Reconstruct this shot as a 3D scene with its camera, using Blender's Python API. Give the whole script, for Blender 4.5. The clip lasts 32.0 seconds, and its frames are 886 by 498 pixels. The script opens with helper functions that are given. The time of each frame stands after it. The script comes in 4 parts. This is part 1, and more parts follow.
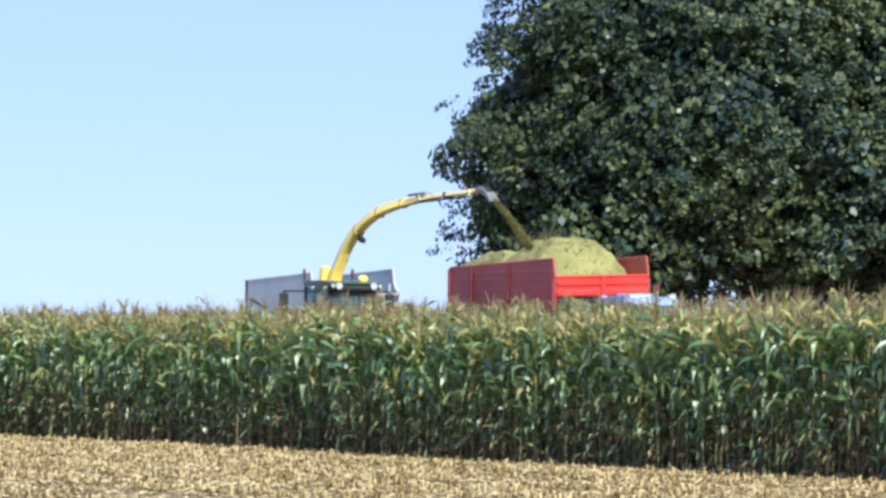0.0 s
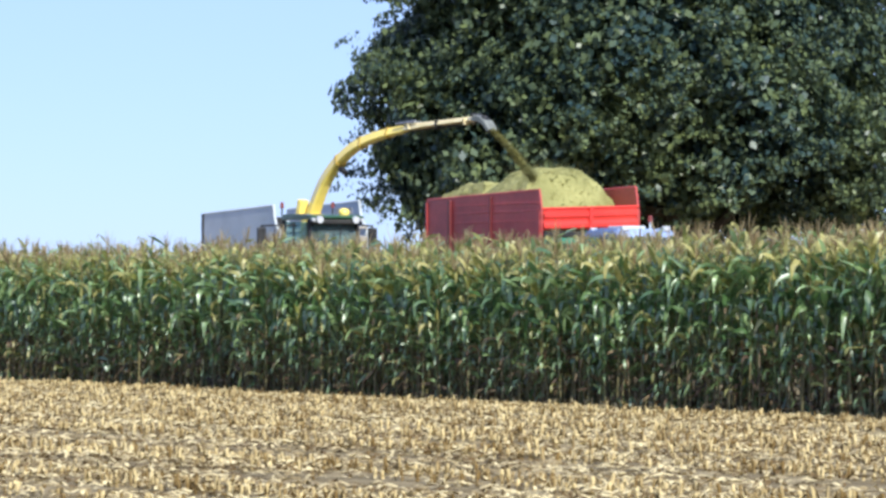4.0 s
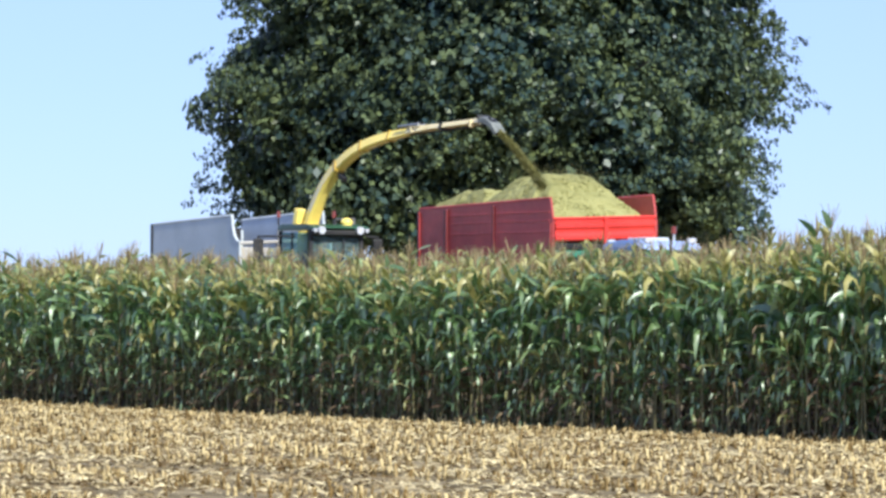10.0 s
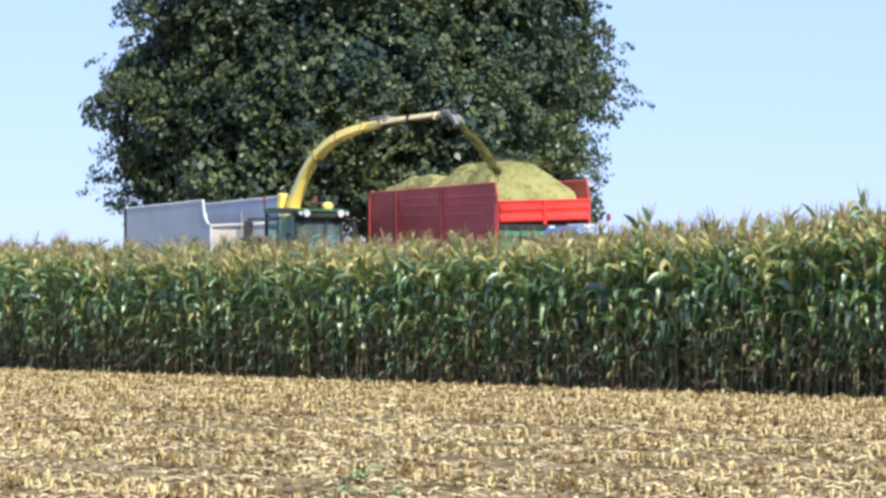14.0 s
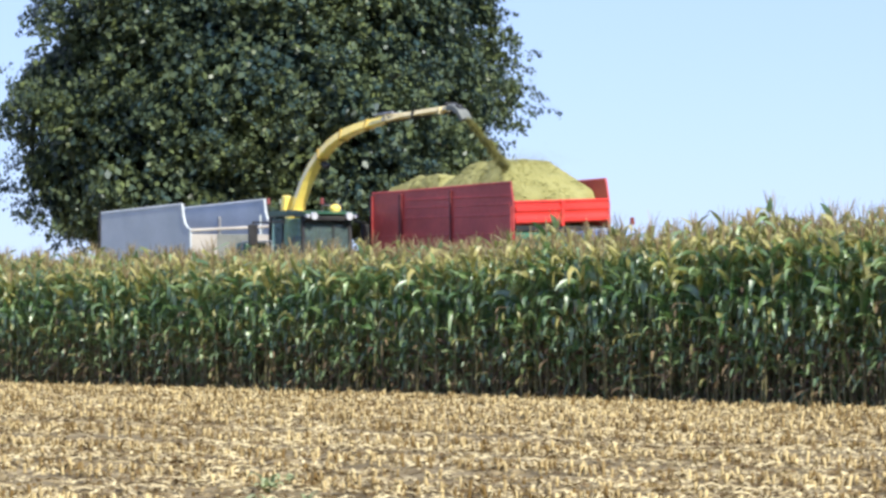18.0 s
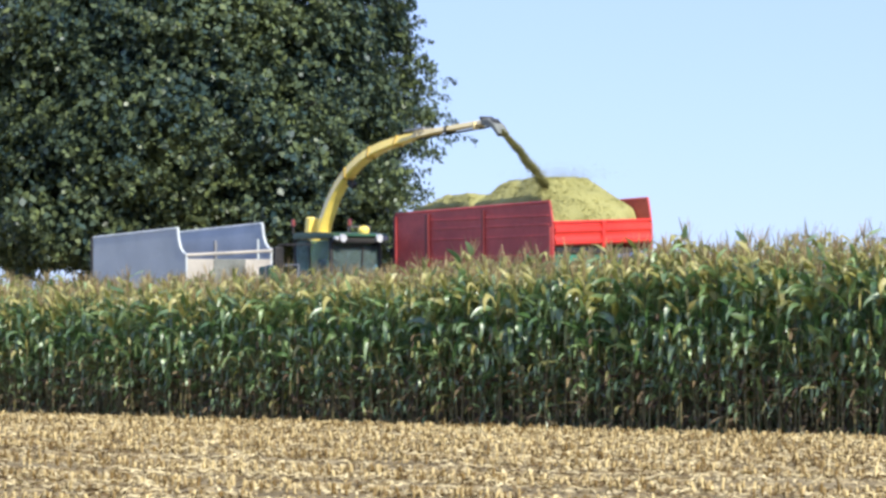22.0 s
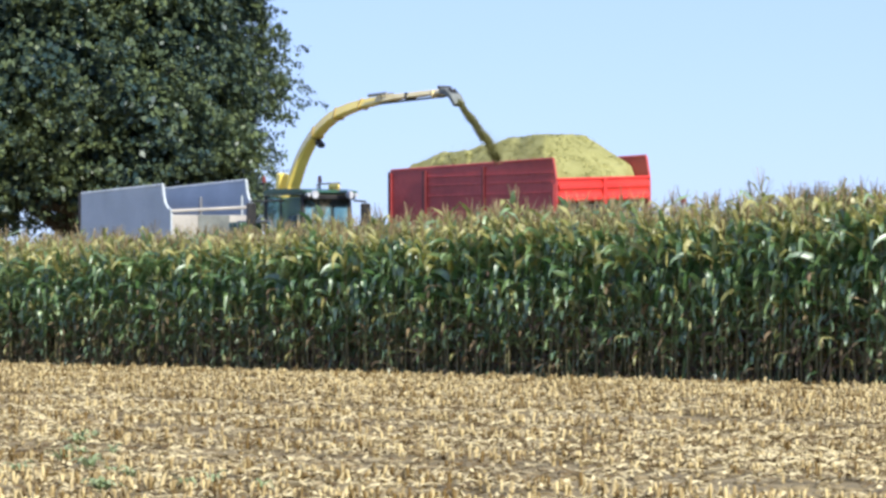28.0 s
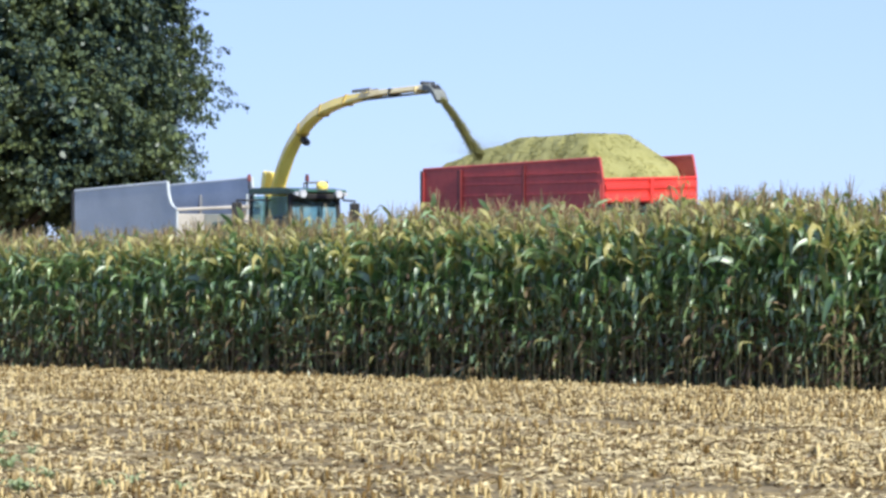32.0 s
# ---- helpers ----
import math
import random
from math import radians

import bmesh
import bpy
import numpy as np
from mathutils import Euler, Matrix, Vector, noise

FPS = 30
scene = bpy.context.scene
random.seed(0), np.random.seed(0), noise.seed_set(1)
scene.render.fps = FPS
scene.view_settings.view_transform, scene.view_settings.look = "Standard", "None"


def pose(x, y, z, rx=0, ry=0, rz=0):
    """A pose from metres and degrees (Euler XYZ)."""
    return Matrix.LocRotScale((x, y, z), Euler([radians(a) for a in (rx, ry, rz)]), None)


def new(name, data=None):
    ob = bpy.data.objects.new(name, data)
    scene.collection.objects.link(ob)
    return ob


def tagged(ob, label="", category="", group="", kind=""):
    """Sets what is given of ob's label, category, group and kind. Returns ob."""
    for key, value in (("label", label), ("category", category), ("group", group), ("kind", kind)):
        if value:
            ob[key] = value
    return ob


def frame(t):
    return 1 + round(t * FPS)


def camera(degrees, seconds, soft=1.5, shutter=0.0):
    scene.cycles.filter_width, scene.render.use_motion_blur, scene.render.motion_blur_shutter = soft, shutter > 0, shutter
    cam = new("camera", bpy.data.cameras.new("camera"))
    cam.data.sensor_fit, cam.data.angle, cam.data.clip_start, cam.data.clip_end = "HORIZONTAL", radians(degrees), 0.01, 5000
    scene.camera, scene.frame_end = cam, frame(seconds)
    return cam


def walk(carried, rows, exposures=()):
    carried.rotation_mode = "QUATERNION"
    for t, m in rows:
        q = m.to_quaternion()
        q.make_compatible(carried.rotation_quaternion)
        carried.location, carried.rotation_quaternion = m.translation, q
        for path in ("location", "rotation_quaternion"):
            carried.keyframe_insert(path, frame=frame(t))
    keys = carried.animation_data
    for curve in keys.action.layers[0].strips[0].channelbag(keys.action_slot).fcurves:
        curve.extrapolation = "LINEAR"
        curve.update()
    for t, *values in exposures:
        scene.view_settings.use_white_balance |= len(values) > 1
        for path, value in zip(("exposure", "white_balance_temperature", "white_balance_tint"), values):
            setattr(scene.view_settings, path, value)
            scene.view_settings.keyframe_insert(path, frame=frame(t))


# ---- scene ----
# One lens for the whole clip; the operator's zooms are steps back from the field.
cam = camera(12.78, 32.0, soft=3.0)
EXPOSURES = [(0.0, 0.46, 6050, 7), (10.0, 0.48, 6050, 7), (12.0, 0.52, 6250, 8), (24.0, 0.52, 6350, 8.5), (27.0, 0.48, 6250, 7.5), (32.0, 0.43, 6200, 7)]
walk(cam, [(t, pose(x, y, z, 90 + up, 0, -right) @ pose(0, 0, 0, 0, 0, lean)) for t, x, y, z, right, up, lean in [
    (0, 0.00, 0.00, 1.75, -2.192, 1.593, 0.501), (0.5, 0.00, 0.00, 1.75, -2.124, 1.555, 0.544), (1, 0.00, 0.00, 1.75, -1.928, 1.374, 0.516),
    (1.5, 0.00, 0.00, 1.75, -1.729, 1.089, 0.443), (2, 0.00, 0.00, 1.75, -1.530, 0.805, 0.376), (2.5, 0.00, 0.00, 1.75, -1.340, 0.682, 0.284),
    (3, 0.00, 0.00, 1.75, -1.149, 0.684, 0.254), (3.5, 0.00, 0.00, 1.75, -0.953, 0.680, 0.193), (5.5, 0.00, 0.00, 1.75, -0.181, 0.653, -0.069),
    (6, 0.00, 0.00, 1.75, 0.000, 0.647, 0.000), (6.5, 0.00, 0.00, 1.75, 0.176, 0.653, -0.154), (7, 0.00, 0.00, 1.75, 0.359, 0.687, 0.004),
    (7.5, 0.00, 0.00, 1.75, 0.533, 0.727, 0.043), (8, 0.00, 0.00, 1.75, 0.705, 0.765, 0.072), (8.5, 0.00, 0.00, 1.75, 0.873, 0.804, 0.150),
    (9, 0.00, 0.00, 1.75, 1.034, 0.842, 0.191), (9.5, 0.00, 0.00, 1.75, 1.197, 0.883, 0.230), (10, 0.00, 0.00, 1.75, 1.359, 0.924, 0.281),
    (10.5, 0.00, 0.00, 1.75, 1.556, 0.968, 0.362), (11, -0.06, -0.55, 1.75, 2.224, 0.862, 0.417), (11.25, -0.52, -4.96, 1.77, 2.964, 0.626, 0.387),
    (11.5, -1.01, -9.63, 1.79, 3.653, 0.427, 0.368), (11.75, -1.21, -11.45, 1.79, 3.695, 0.449, 0.352), (12, -1.40, -13.30, 1.80, 3.736, 0.470, 0.331),
    (12.5, -1.40, -13.30, 1.80, 3.633, 0.475, 0.283), (13, -1.40, -13.30, 1.80, 3.638, 0.479, 0.259), (13.5, -1.40, -13.30, 1.80, 3.688, 0.511, 0.152),
    (15.5, -1.40, -13.30, 1.80, 4.186, 0.664, -0.055), (16, -1.40, -13.30, 1.80, 4.381, 0.662, -0.070), (16.5, -1.40, -13.30, 1.80, 4.577, 0.661, -0.104),
    (17, -1.40, -13.30, 1.80, 4.757, 0.663, -0.139), (17.5, -1.40, -13.30, 1.80, 4.936, 0.661, -0.170), (18, -1.40, -13.30, 1.80, 5.116, 0.673, -0.218),
    (18.5, -1.40, -13.30, 1.80, 5.255, 0.735, -0.237), (19, -1.40, -13.30, 1.80, 5.415, 0.830, -0.231), (19.5, -1.40, -13.30, 1.80, 5.575, 0.937, -0.247),
    (20, -1.40, -13.30, 1.80, 5.736, 1.028, -0.276), (20.5, -1.40, -13.30, 1.80, 5.894, 1.058, -0.263), (21, -1.40, -13.30, 1.80, 6.056, 1.061, -0.270),
    (21.5, -1.40, -13.30, 1.80, 6.220, 1.061, -0.308), (22, -1.40, -13.30, 1.80, 6.342, 1.064, -0.286), (22.5, -1.40, -13.30, 1.80, 6.429, 1.061, -0.268),
    (23, -1.40, -13.30, 1.80, 6.488, 1.015, -0.163), (23.5, -1.40, -13.30, 1.80, 6.509, 0.931, -0.079), (24, -1.60, -15.10, 1.81, 6.707, 0.692, -0.108),
    (24.25, -1.86, -17.46, 1.83, 6.930, 0.541, -0.116), (24.5, -2.14, -19.93, 1.85, 7.169, 0.411, -0.144), (24.75, -2.17, -20.22, 1.85, 7.255, 0.452, -0.136),
    (25, -2.20, -20.50, 1.85, 7.332, 0.495, -0.141), (25.5, -2.20, -20.50, 1.85, 7.486, 0.506, -0.207), (27.5, -2.20, -20.50, 1.85, 8.260, 0.434, -0.232),
    (28, -2.20, -20.50, 1.85, 8.473, 0.377, -0.208), (28.5, -2.20, -20.50, 1.85, 8.685, 0.300, -0.248), (29, -2.20, -20.50, 1.85, 8.846, 0.254, -0.256),
    (29.5, -2.20, -20.50, 1.85, 9.070, 0.280, -0.110), (30, -2.20, -20.50, 1.85, 9.276, 0.316, -0.025), (30.5, -2.20, -20.50, 1.85, 9.410, 0.349, 0.026),
    (31, -2.20, -20.50, 1.85, 9.499, 0.373, 0.021), (31.5, -2.20, -20.50, 1.85, 9.569, 0.398, 0.023), (32, -2.20, -20.50, 1.85, 9.626, 0.416, 0.073),
]], EXPOSURES)


# ---- daylight ----
SUN = Vector((0.33, -0.70, 0.63)).normalized()
world = bpy.data.worlds.new("sky")
scene.world = world
world.use_nodes = True
_sky = world.node_tree.nodes.new("ShaderNodeTexSky")
_sky.sky_type, _sky.sun_disc = "NISHITA", False
_sky.sun_elevation, _sky.sun_rotation = math.asin(SUN.z), math.atan2(SUN.x, SUN.y)
_sky.air_density, _sky.dust_density, _sky.ozone_density = 0.7, 0.2, 5.0
_bg = world.node_tree.nodes["Background"]
_bg.inputs["Strength"].default_value = 0.128
_haze = world.node_tree.nodes.new("ShaderNodeMix")  # an even veil of summer haze over the whole sky
_haze.data_type = "RGBA"
_haze.inputs[0].default_value = 0.68
_haze.inputs[7].default_value = (3.02, 3.68, 6.6, 1)
world.node_tree.links.new(_sky.outputs["Color"], _haze.inputs[6])
world.node_tree.links.new(_haze.outputs[2], _bg.inputs["Color"])
_lamp = bpy.data.lights.new("sun", "SUN")
_lamp.energy, _lamp.angle, _lamp.color = 4.8, radians(0.53), (1.0, 0.94, 0.84)
sun = new("sun", _lamp)
sun.matrix_world = Matrix.Translation((30, 0, 40)) @ SUN.to_track_quat("Z", "Y").to_matrix().to_4x4()


# ---- materials ----
def material(name, low, high, rough=0.6, metal=0.0, scale=3.0, fine=40.0, bump=0.15, island=0.0, through_light=0.0, per_object=0.0, coat=0.0, stretch=None):
    """Two-scale noise between two colours, with relief; island: each loose piece gets its own tone."""
    m = bpy.data.materials.new(name)
    m.use_nodes = True
    nt = m.node_tree
    n, l = nt.nodes, nt.links
    bsdf = n["Principled BSDF"]
    geo = n.new("ShaderNodeTexCoord")
    vec = geo.outputs["Object"]
    if stretch:
        mp = n.new("ShaderNodeMapping")
        mp.inputs["Scale"].default_value = stretch
        l.new(vec, mp.inputs["Vector"])
        vec = mp.outputs["Vector"]
    big, small = n.new("ShaderNodeTexNoise"), n.new("ShaderNodeTexNoise")
    big.inputs["Scale"].default_value, small.inputs["Scale"].default_value = scale, fine
    big.inputs["Detail"].default_value, small.inputs["Detail"].default_value = 4, 3
    l.new(vec, big.inputs["Vector"])
    l.new(vec, small.inputs["Vector"])
    add = n.new("ShaderNodeMath")
    add.operation = "MULTIPLY_ADD"
    l.new(small.outputs["Fac"], add.inputs[0])
    add.inputs[1].default_value = 0.45
    l.new(big.outputs["Fac"], add.inputs[2])
    last = add.outputs[0]
    shift = n.new("ShaderNodeMath")
    shift.operation = "ADD"
    l.new(last, shift.inputs[0])
    shift.inputs[1].default_value = -0.22
    last = shift.outputs[0]
    if island or per_object:
        src = n.new("ShaderNodeNewGeometry").outputs["Random Per Island"] if island else n.new("ShaderNodeObjectInfo").outputs["Random"]
        mix = n.new("ShaderNodeMath")
        mix.operation = "MULTIPLY_ADD"
        l.new(src, mix.inputs[0])
        mix.inputs[1].default_value = island or per_object
        l.new(last, mix.inputs[2])
        off = n.new("ShaderNodeMath")
        off.operation = "ADD"
        l.new(mix.outputs[0], off.inputs[0])
        off.inputs[1].default_value = -0.5 * (island or per_object)
        last = off.outputs[0]
    ramp = n.new("ShaderNodeValToRGB")
    ramp.color_ramp.elements[0].position, ramp.color_ramp.elements[1].position = 0.25, 0.75
    ramp.color_ramp.elements[0].color, ramp.color_ramp.elements[1].color = (*low, 1), (*high, 1)
    l.new(last, ramp.inputs["Fac"])
    l.new(ramp.outputs["Color"], bsdf.inputs["Base Color"])
    bsdf.inputs["Roughness"].default_value, bsdf.inputs["Metallic"].default_value = rough, metal
    bsdf.inputs["Coat Weight"].default_value = coat
    if bump:
        b = n.new("ShaderNodeBump")
        b.inputs["Strength"].default_value, b.inputs["Distance"].default_value = bump, 0.02
        l.new(small.outputs["Fac"], b.inputs["Height"])
        l.new(b.outputs["Normal"], bsdf.inputs["Normal"])
    if through_light:
        tr, mx = n.new("ShaderNodeBsdfTranslucent"), n.new("ShaderNodeMixShader")
        l.new(ramp.outputs["Color"], tr.inputs["Color"])
        mx.inputs["Fac"].default_value = through_light
        l.new(bsdf.outputs[0], mx.inputs[1])
        l.new(tr.outputs[0], mx.inputs[2])
        l.new(mx.outputs[0], n["Material Output"].inputs["Surface"])
    return m


def glass(name, tint, rough=0.03):
    m = bpy.data.materials.new(name)
    m.use_nodes = True
    b = m.node_tree.nodes["Principled BSDF"]
    b.inputs["Base Color"].default_value = (*tint, 1)
    b.inputs["Roughness"].default_value, b.inputs["Transmission Weight"].default_value = rough, 0.9
    b.inputs["IOR"].default_value = 1.1
    return m


SOIL = material("soil", (0.090, 0.068, 0.036), (0.37, 0.295, 0.165), 1.0, scale=1.1, fine=22.0, bump=1.0)
STRAW = material("straw", (0.175, 0.112, 0.038), (0.635, 0.505, 0.250), 0.7, scale=0.45, fine=25.0, bump=0.2, island=0.7)
LITTER = material("dry_leaf_litter", (0.14, 0.088, 0.034), (0.70, 0.58, 0.315), 0.85, scale=0.4, fine=20.0, bump=0.2, island=0.95)
for _m in (SOIL, STRAW, LITTER):
    _m.node_tree.nodes["Principled BSDF"].inputs["Specular IOR Level"].default_value = 0.08
WEED = material("weed_leaf", (0.22, 0.29, 0.12), (0.46, 0.52, 0.28), 0.6, island=0.6, through_light=0.3)
CORN_LEAF = material("corn_leaf", (0.090, 0.190, 0.052), (0.360, 0.510, 0.205), 0.42, scale=0.8, fine=12.0, bump=0.15, island=0.9, through_light=0.42)
CORN_LEAF.node_tree.nodes["Principled BSDF"].inputs["Specular IOR Level"].default_value = 1.0
CORN_LEAF.node_tree.nodes["Principled BSDF"].inputs["IOR"].default_value = 1.6
# ripening leaf, its colour also brightened for sun on the crop's top
CORN_YELLOW_SUNLIT = material("ripening_sunlit_corn_leaf", (0.26, 0.275, 0.065), (0.56, 0.515, 0.185), 0.45, scale=0.8, fine=12.0, bump=0.15, island=0.9, through_light=0.46)
CORN_YELLOW_SUNLIT.node_tree.nodes["Principled BSDF"].inputs["Specular IOR Level"].default_value = 0.8
for _m, _w in ((CORN_LEAF, 0.9), (CORN_YELLOW_SUNLIT, 0.3)):
    _c = _m.node_tree.nodes["Principled BSDF"].inputs
    _c["Coat Weight"].default_value, _c["Coat Roughness"].default_value, _c["Coat IOR"].default_value = _w, 0.45, 1.75
CORN_DRY = material("dry_corn_leaf", (0.075, 0.048, 0.030), (0.27, 0.195, 0.105), 0.75, scale=0.9, fine=14.0, bump=0.2, island=0.9, through_light=0.25)
CORN_STALK = material("corn_stalk", (0.08, 0.075, 0.030), (0.22, 0.19, 0.08), 0.6, scale=1.0, fine=20.0, island=0.7)
TASSEL = material("corn_tassel", (0.21, 0.150, 0.070), (0.43, 0.335, 0.17), 0.8, scale=1.0, fine=20.0, island=0.8, through_light=0.35)
# the dark end is lifted towards blue to stand in for distance haze
TREE_LEAF = material("tree_leaf", (0.038, 0.074, 0.074), (0.160, 0.200, 0.078), 0.38, scale=0.30, fine=5.0, bump=0.0, island=0.50, through_light=0.24)
TREE_LEAF.node_tree.nodes["Principled BSDF"].inputs["Specular IOR Level"].default_value = 0.35
FAR_LEAF = material("olive_tree_leaf", (0.15, 0.120, 0.070), (0.32, 0.26, 0.15), 0.6, scale=0.4, fine=4.0, bump=0.0, island=0.5, through_light=0.25)
BARK = material("bark", (0.035, 0.028, 0.022), (0.12, 0.10, 0.08), 0.95, scale=2.0, fine=14.0, bump=0.9, stretch=(1, 1, 0.25))
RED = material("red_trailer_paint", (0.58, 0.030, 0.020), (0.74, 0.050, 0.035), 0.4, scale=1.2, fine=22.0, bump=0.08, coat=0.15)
# worn red of the sides, darker than the front board: their shade is in the colour
RED_WORN_SHADED = material("worn_red_paint_shaded", (0.33, 0.042, 0.040), (0.55, 0.085, 0.075), 0.45, scale=0.9, fine=9.0, bump=0.12)
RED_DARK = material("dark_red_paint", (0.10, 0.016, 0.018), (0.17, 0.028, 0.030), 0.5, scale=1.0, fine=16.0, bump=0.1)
WHITE = material("white_trailer_paint", (0.43, 0.47, 0.475), (0.62, 0.65, 0.65), 0.5, scale=0.8, fine=18.0, bump=0.06)
DIRTY_WHITE = material("dirty_white_paint", (0.30, 0.275, 0.235), (0.50, 0.465, 0.40), 0.6, scale=1.5, fine=16.0, bump=0.1)
YELLOW = material("yellow_machine_paint", (0.94, 0.68, 0.12), (0.97, 0.78, 0.19), 0.36, scale=1.5, fine=22.0, bump=0.05, coat=0.3)
PALE = material("dusty_pale_steel", (0.70, 0.57, 0.28), (0.86, 0.74, 0.44), 0.55, metal=0.1, scale=2.5, fine=20.0, bump=0.1)
OCHRE = material("dark_yellow_clamp", (0.34, 0.22, 0.035), (0.50, 0.34, 0.06), 0.5, scale=4.0, fine=30.0, bump=0.1)
DULL = material("dull_grey_steel", (0.10, 0.11, 0.10), (0.24, 0.25, 0.22), 0.6, metal=0.2, scale=3.0, fine=20.0, bump=0.1)
GREEN = material("green_machine_paint", (0.012, 0.055, 0.022), (0.03, 0.10, 0.04), 0.4, scale=1.5, fine=20.0, bump=0.05, coat=0.3)
DARK = material("black_steel", (0.012, 0.012, 0.013), (0.05, 0.048, 0.045), 0.55, metal=0.3, scale=3.0, fine=25.0, bump=0.1)
STEEL = material("grey_steel", (0.25, 0.25, 0.25), (0.45, 0.44, 0.42), 0.45, metal=0.7, scale=3.0, fine=25.0, bump=0.1)
RUBBER = material("tyre_rubber", (0.012, 0.012, 0.012), (0.05, 0.045, 0.04), 0.9, scale=4.0, fine=30.0, bump=0.4)
ROOF_BLUE = material("pale_blue_cab_paint", (0.26, 0.36, 0.62), (0.42, 0.52, 0.74), 0.25, scale=2.0, fine=15.0, bump=0.05, coat=0.6)
BLUE = material("blue_tractor_paint", (0.02, 0.06, 0.25), (0.04, 0.10, 0.34), 0.4, scale=2.0, fine=20.0, bump=0.05, coat=0.3)
FRAME_GREEN = material("green_frame_paint", (0.03, 0.16, 0.10), (0.06, 0.26, 0.16), 0.5, scale=2.0, fine=20.0, bump=0.1)
SILAGE = material("chopped_silage", (0.210, 0.205, 0.068), (0.36, 0.342, 0.130), 0.95, scale=1.3, fine=30.0, bump=0.35)
FLAKES = material("chopped_silage_flakes", (0.26, 0.255, 0.090), (0.46, 0.435, 0.18), 0.9, scale=2.0, fine=30.0, bump=0.2, island=0.8, through_light=0.5)
CAB_GLASS = glass("tinted_cab_glass", (0.55, 0.72, 0.70))
LAMP_GLASS = material("white_lamp_lens", (0.45, 0.47, 0.50), (0.62, 0.63, 0.65), 0.15, scale=5.0, coat=1.0, bump=0.0)
ORANGE = material("orange_beacon_lens", (0.13, 0.022, 0.015), (0.22, 0.04, 0.022), 0.3, scale=6.0, bump=0.0, coat=0.3)
SEAT = material("dark_seat_cloth", (0.015, 0.015, 0.016), (0.04, 0.04, 0.042), 0.9, scale=4.0)


# ---- builders ----
def thing(name, label, category, group="", kind=""):
    return tagged(new(name), label, category, group, kind)


def part(name, bm, mat, parent, label=""):
    me = bpy.data.meshes.new(name)
    bm.to_mesh(me)
    bm.free()
    for m in mat if isinstance(mat, (list, tuple)) else [mat]:
        me.materials.append(m)
    ob = new(name, me)
    ob.parent = parent
    return tagged(ob, label)


def box(bm, c, size, turn=(0, 0, 0), bevel=0.0):
    made = bmesh.ops.create_cube(bm, size=1.0, matrix=pose(*c, *turn) @ Matrix.Diagonal((*size, 1)))
    if bevel:
        edges = list({e for v in made["verts"] for e in v.link_edges})
        bmesh.ops.bevel(bm, geom=edges, offset=bevel, segments=2, affect="EDGES", profile=0.6)
    return bm


def rod(bm, a, b, r0, r1=None, n=10):
    a, b = Vector(a), Vector(b)
    m = Matrix.Translation((a + b) / 2) @ (b - a).to_track_quat("Z", "Y").to_matrix().to_4x4()
    bmesh.ops.create_cone(bm, cap_ends=True, segments=n, radius1=r0, radius2=r0 if r1 is None else r1, depth=(b - a).length, matrix=m)
    return bm


def slab(bm, loop, thick, axis):
    """A flat outline (list of points) given thickness along axis."""
    axis = Vector(axis).normalized() * thick
    lo = [bm.verts.new(Vector(p) - axis / 2) for p in loop]
    hi = [bm.verts.new(Vector(p) + axis / 2) for p in loop]
    bm.faces.new(lo)
    bm.faces.new(hi[::-1])
    for i in range(len(loop)):
        j = (i + 1) % len(loop)
        bm.faces.new((lo[j], lo[i], hi[i], hi[j]))
    bmesh.ops.recalc_face_normals(bm, faces=bm.faces)
    return bm


def duct(bm, stations, closed=True, lean=1.0):
    """A box section swept in the xz plane; stations of (x, z, half width, half height)."""
    rings = []
    for i, (x, z, w, h) in enumerate(stations):
        a, b = stations[max(i - 1, 0)], stations[min(i + 1, len(stations) - 1)]
        d = Vector((b[0] - a[0], 0, b[1] - a[1])).normalized()
        up = Vector((-d.z, 0, d.x))
        c = Vector((x, 0, z))
        k = 0.7
        rings.append([bm.verts.new(c + up * (sv * h) + Vector((0, su * w, 0))) for su, sv in ((-1, -k), (-lean, k), (-k * lean, 1), (k * lean, 1), (lean, k), (1, -k), (k, -1), (-k, -1))])
    for r, s in zip(rings, rings[1:]):
        for i in range(8):
            j = (i + 1) % 8
            bm.faces.new((r[i], r[j], s[j], s[i]))
    if closed:
        bm.faces.new(rings[0])
        bm.faces.new(rings[-1][::-1])
    bmesh.ops.recalc_face_normals(bm, faces=bm.faces)
    return bm


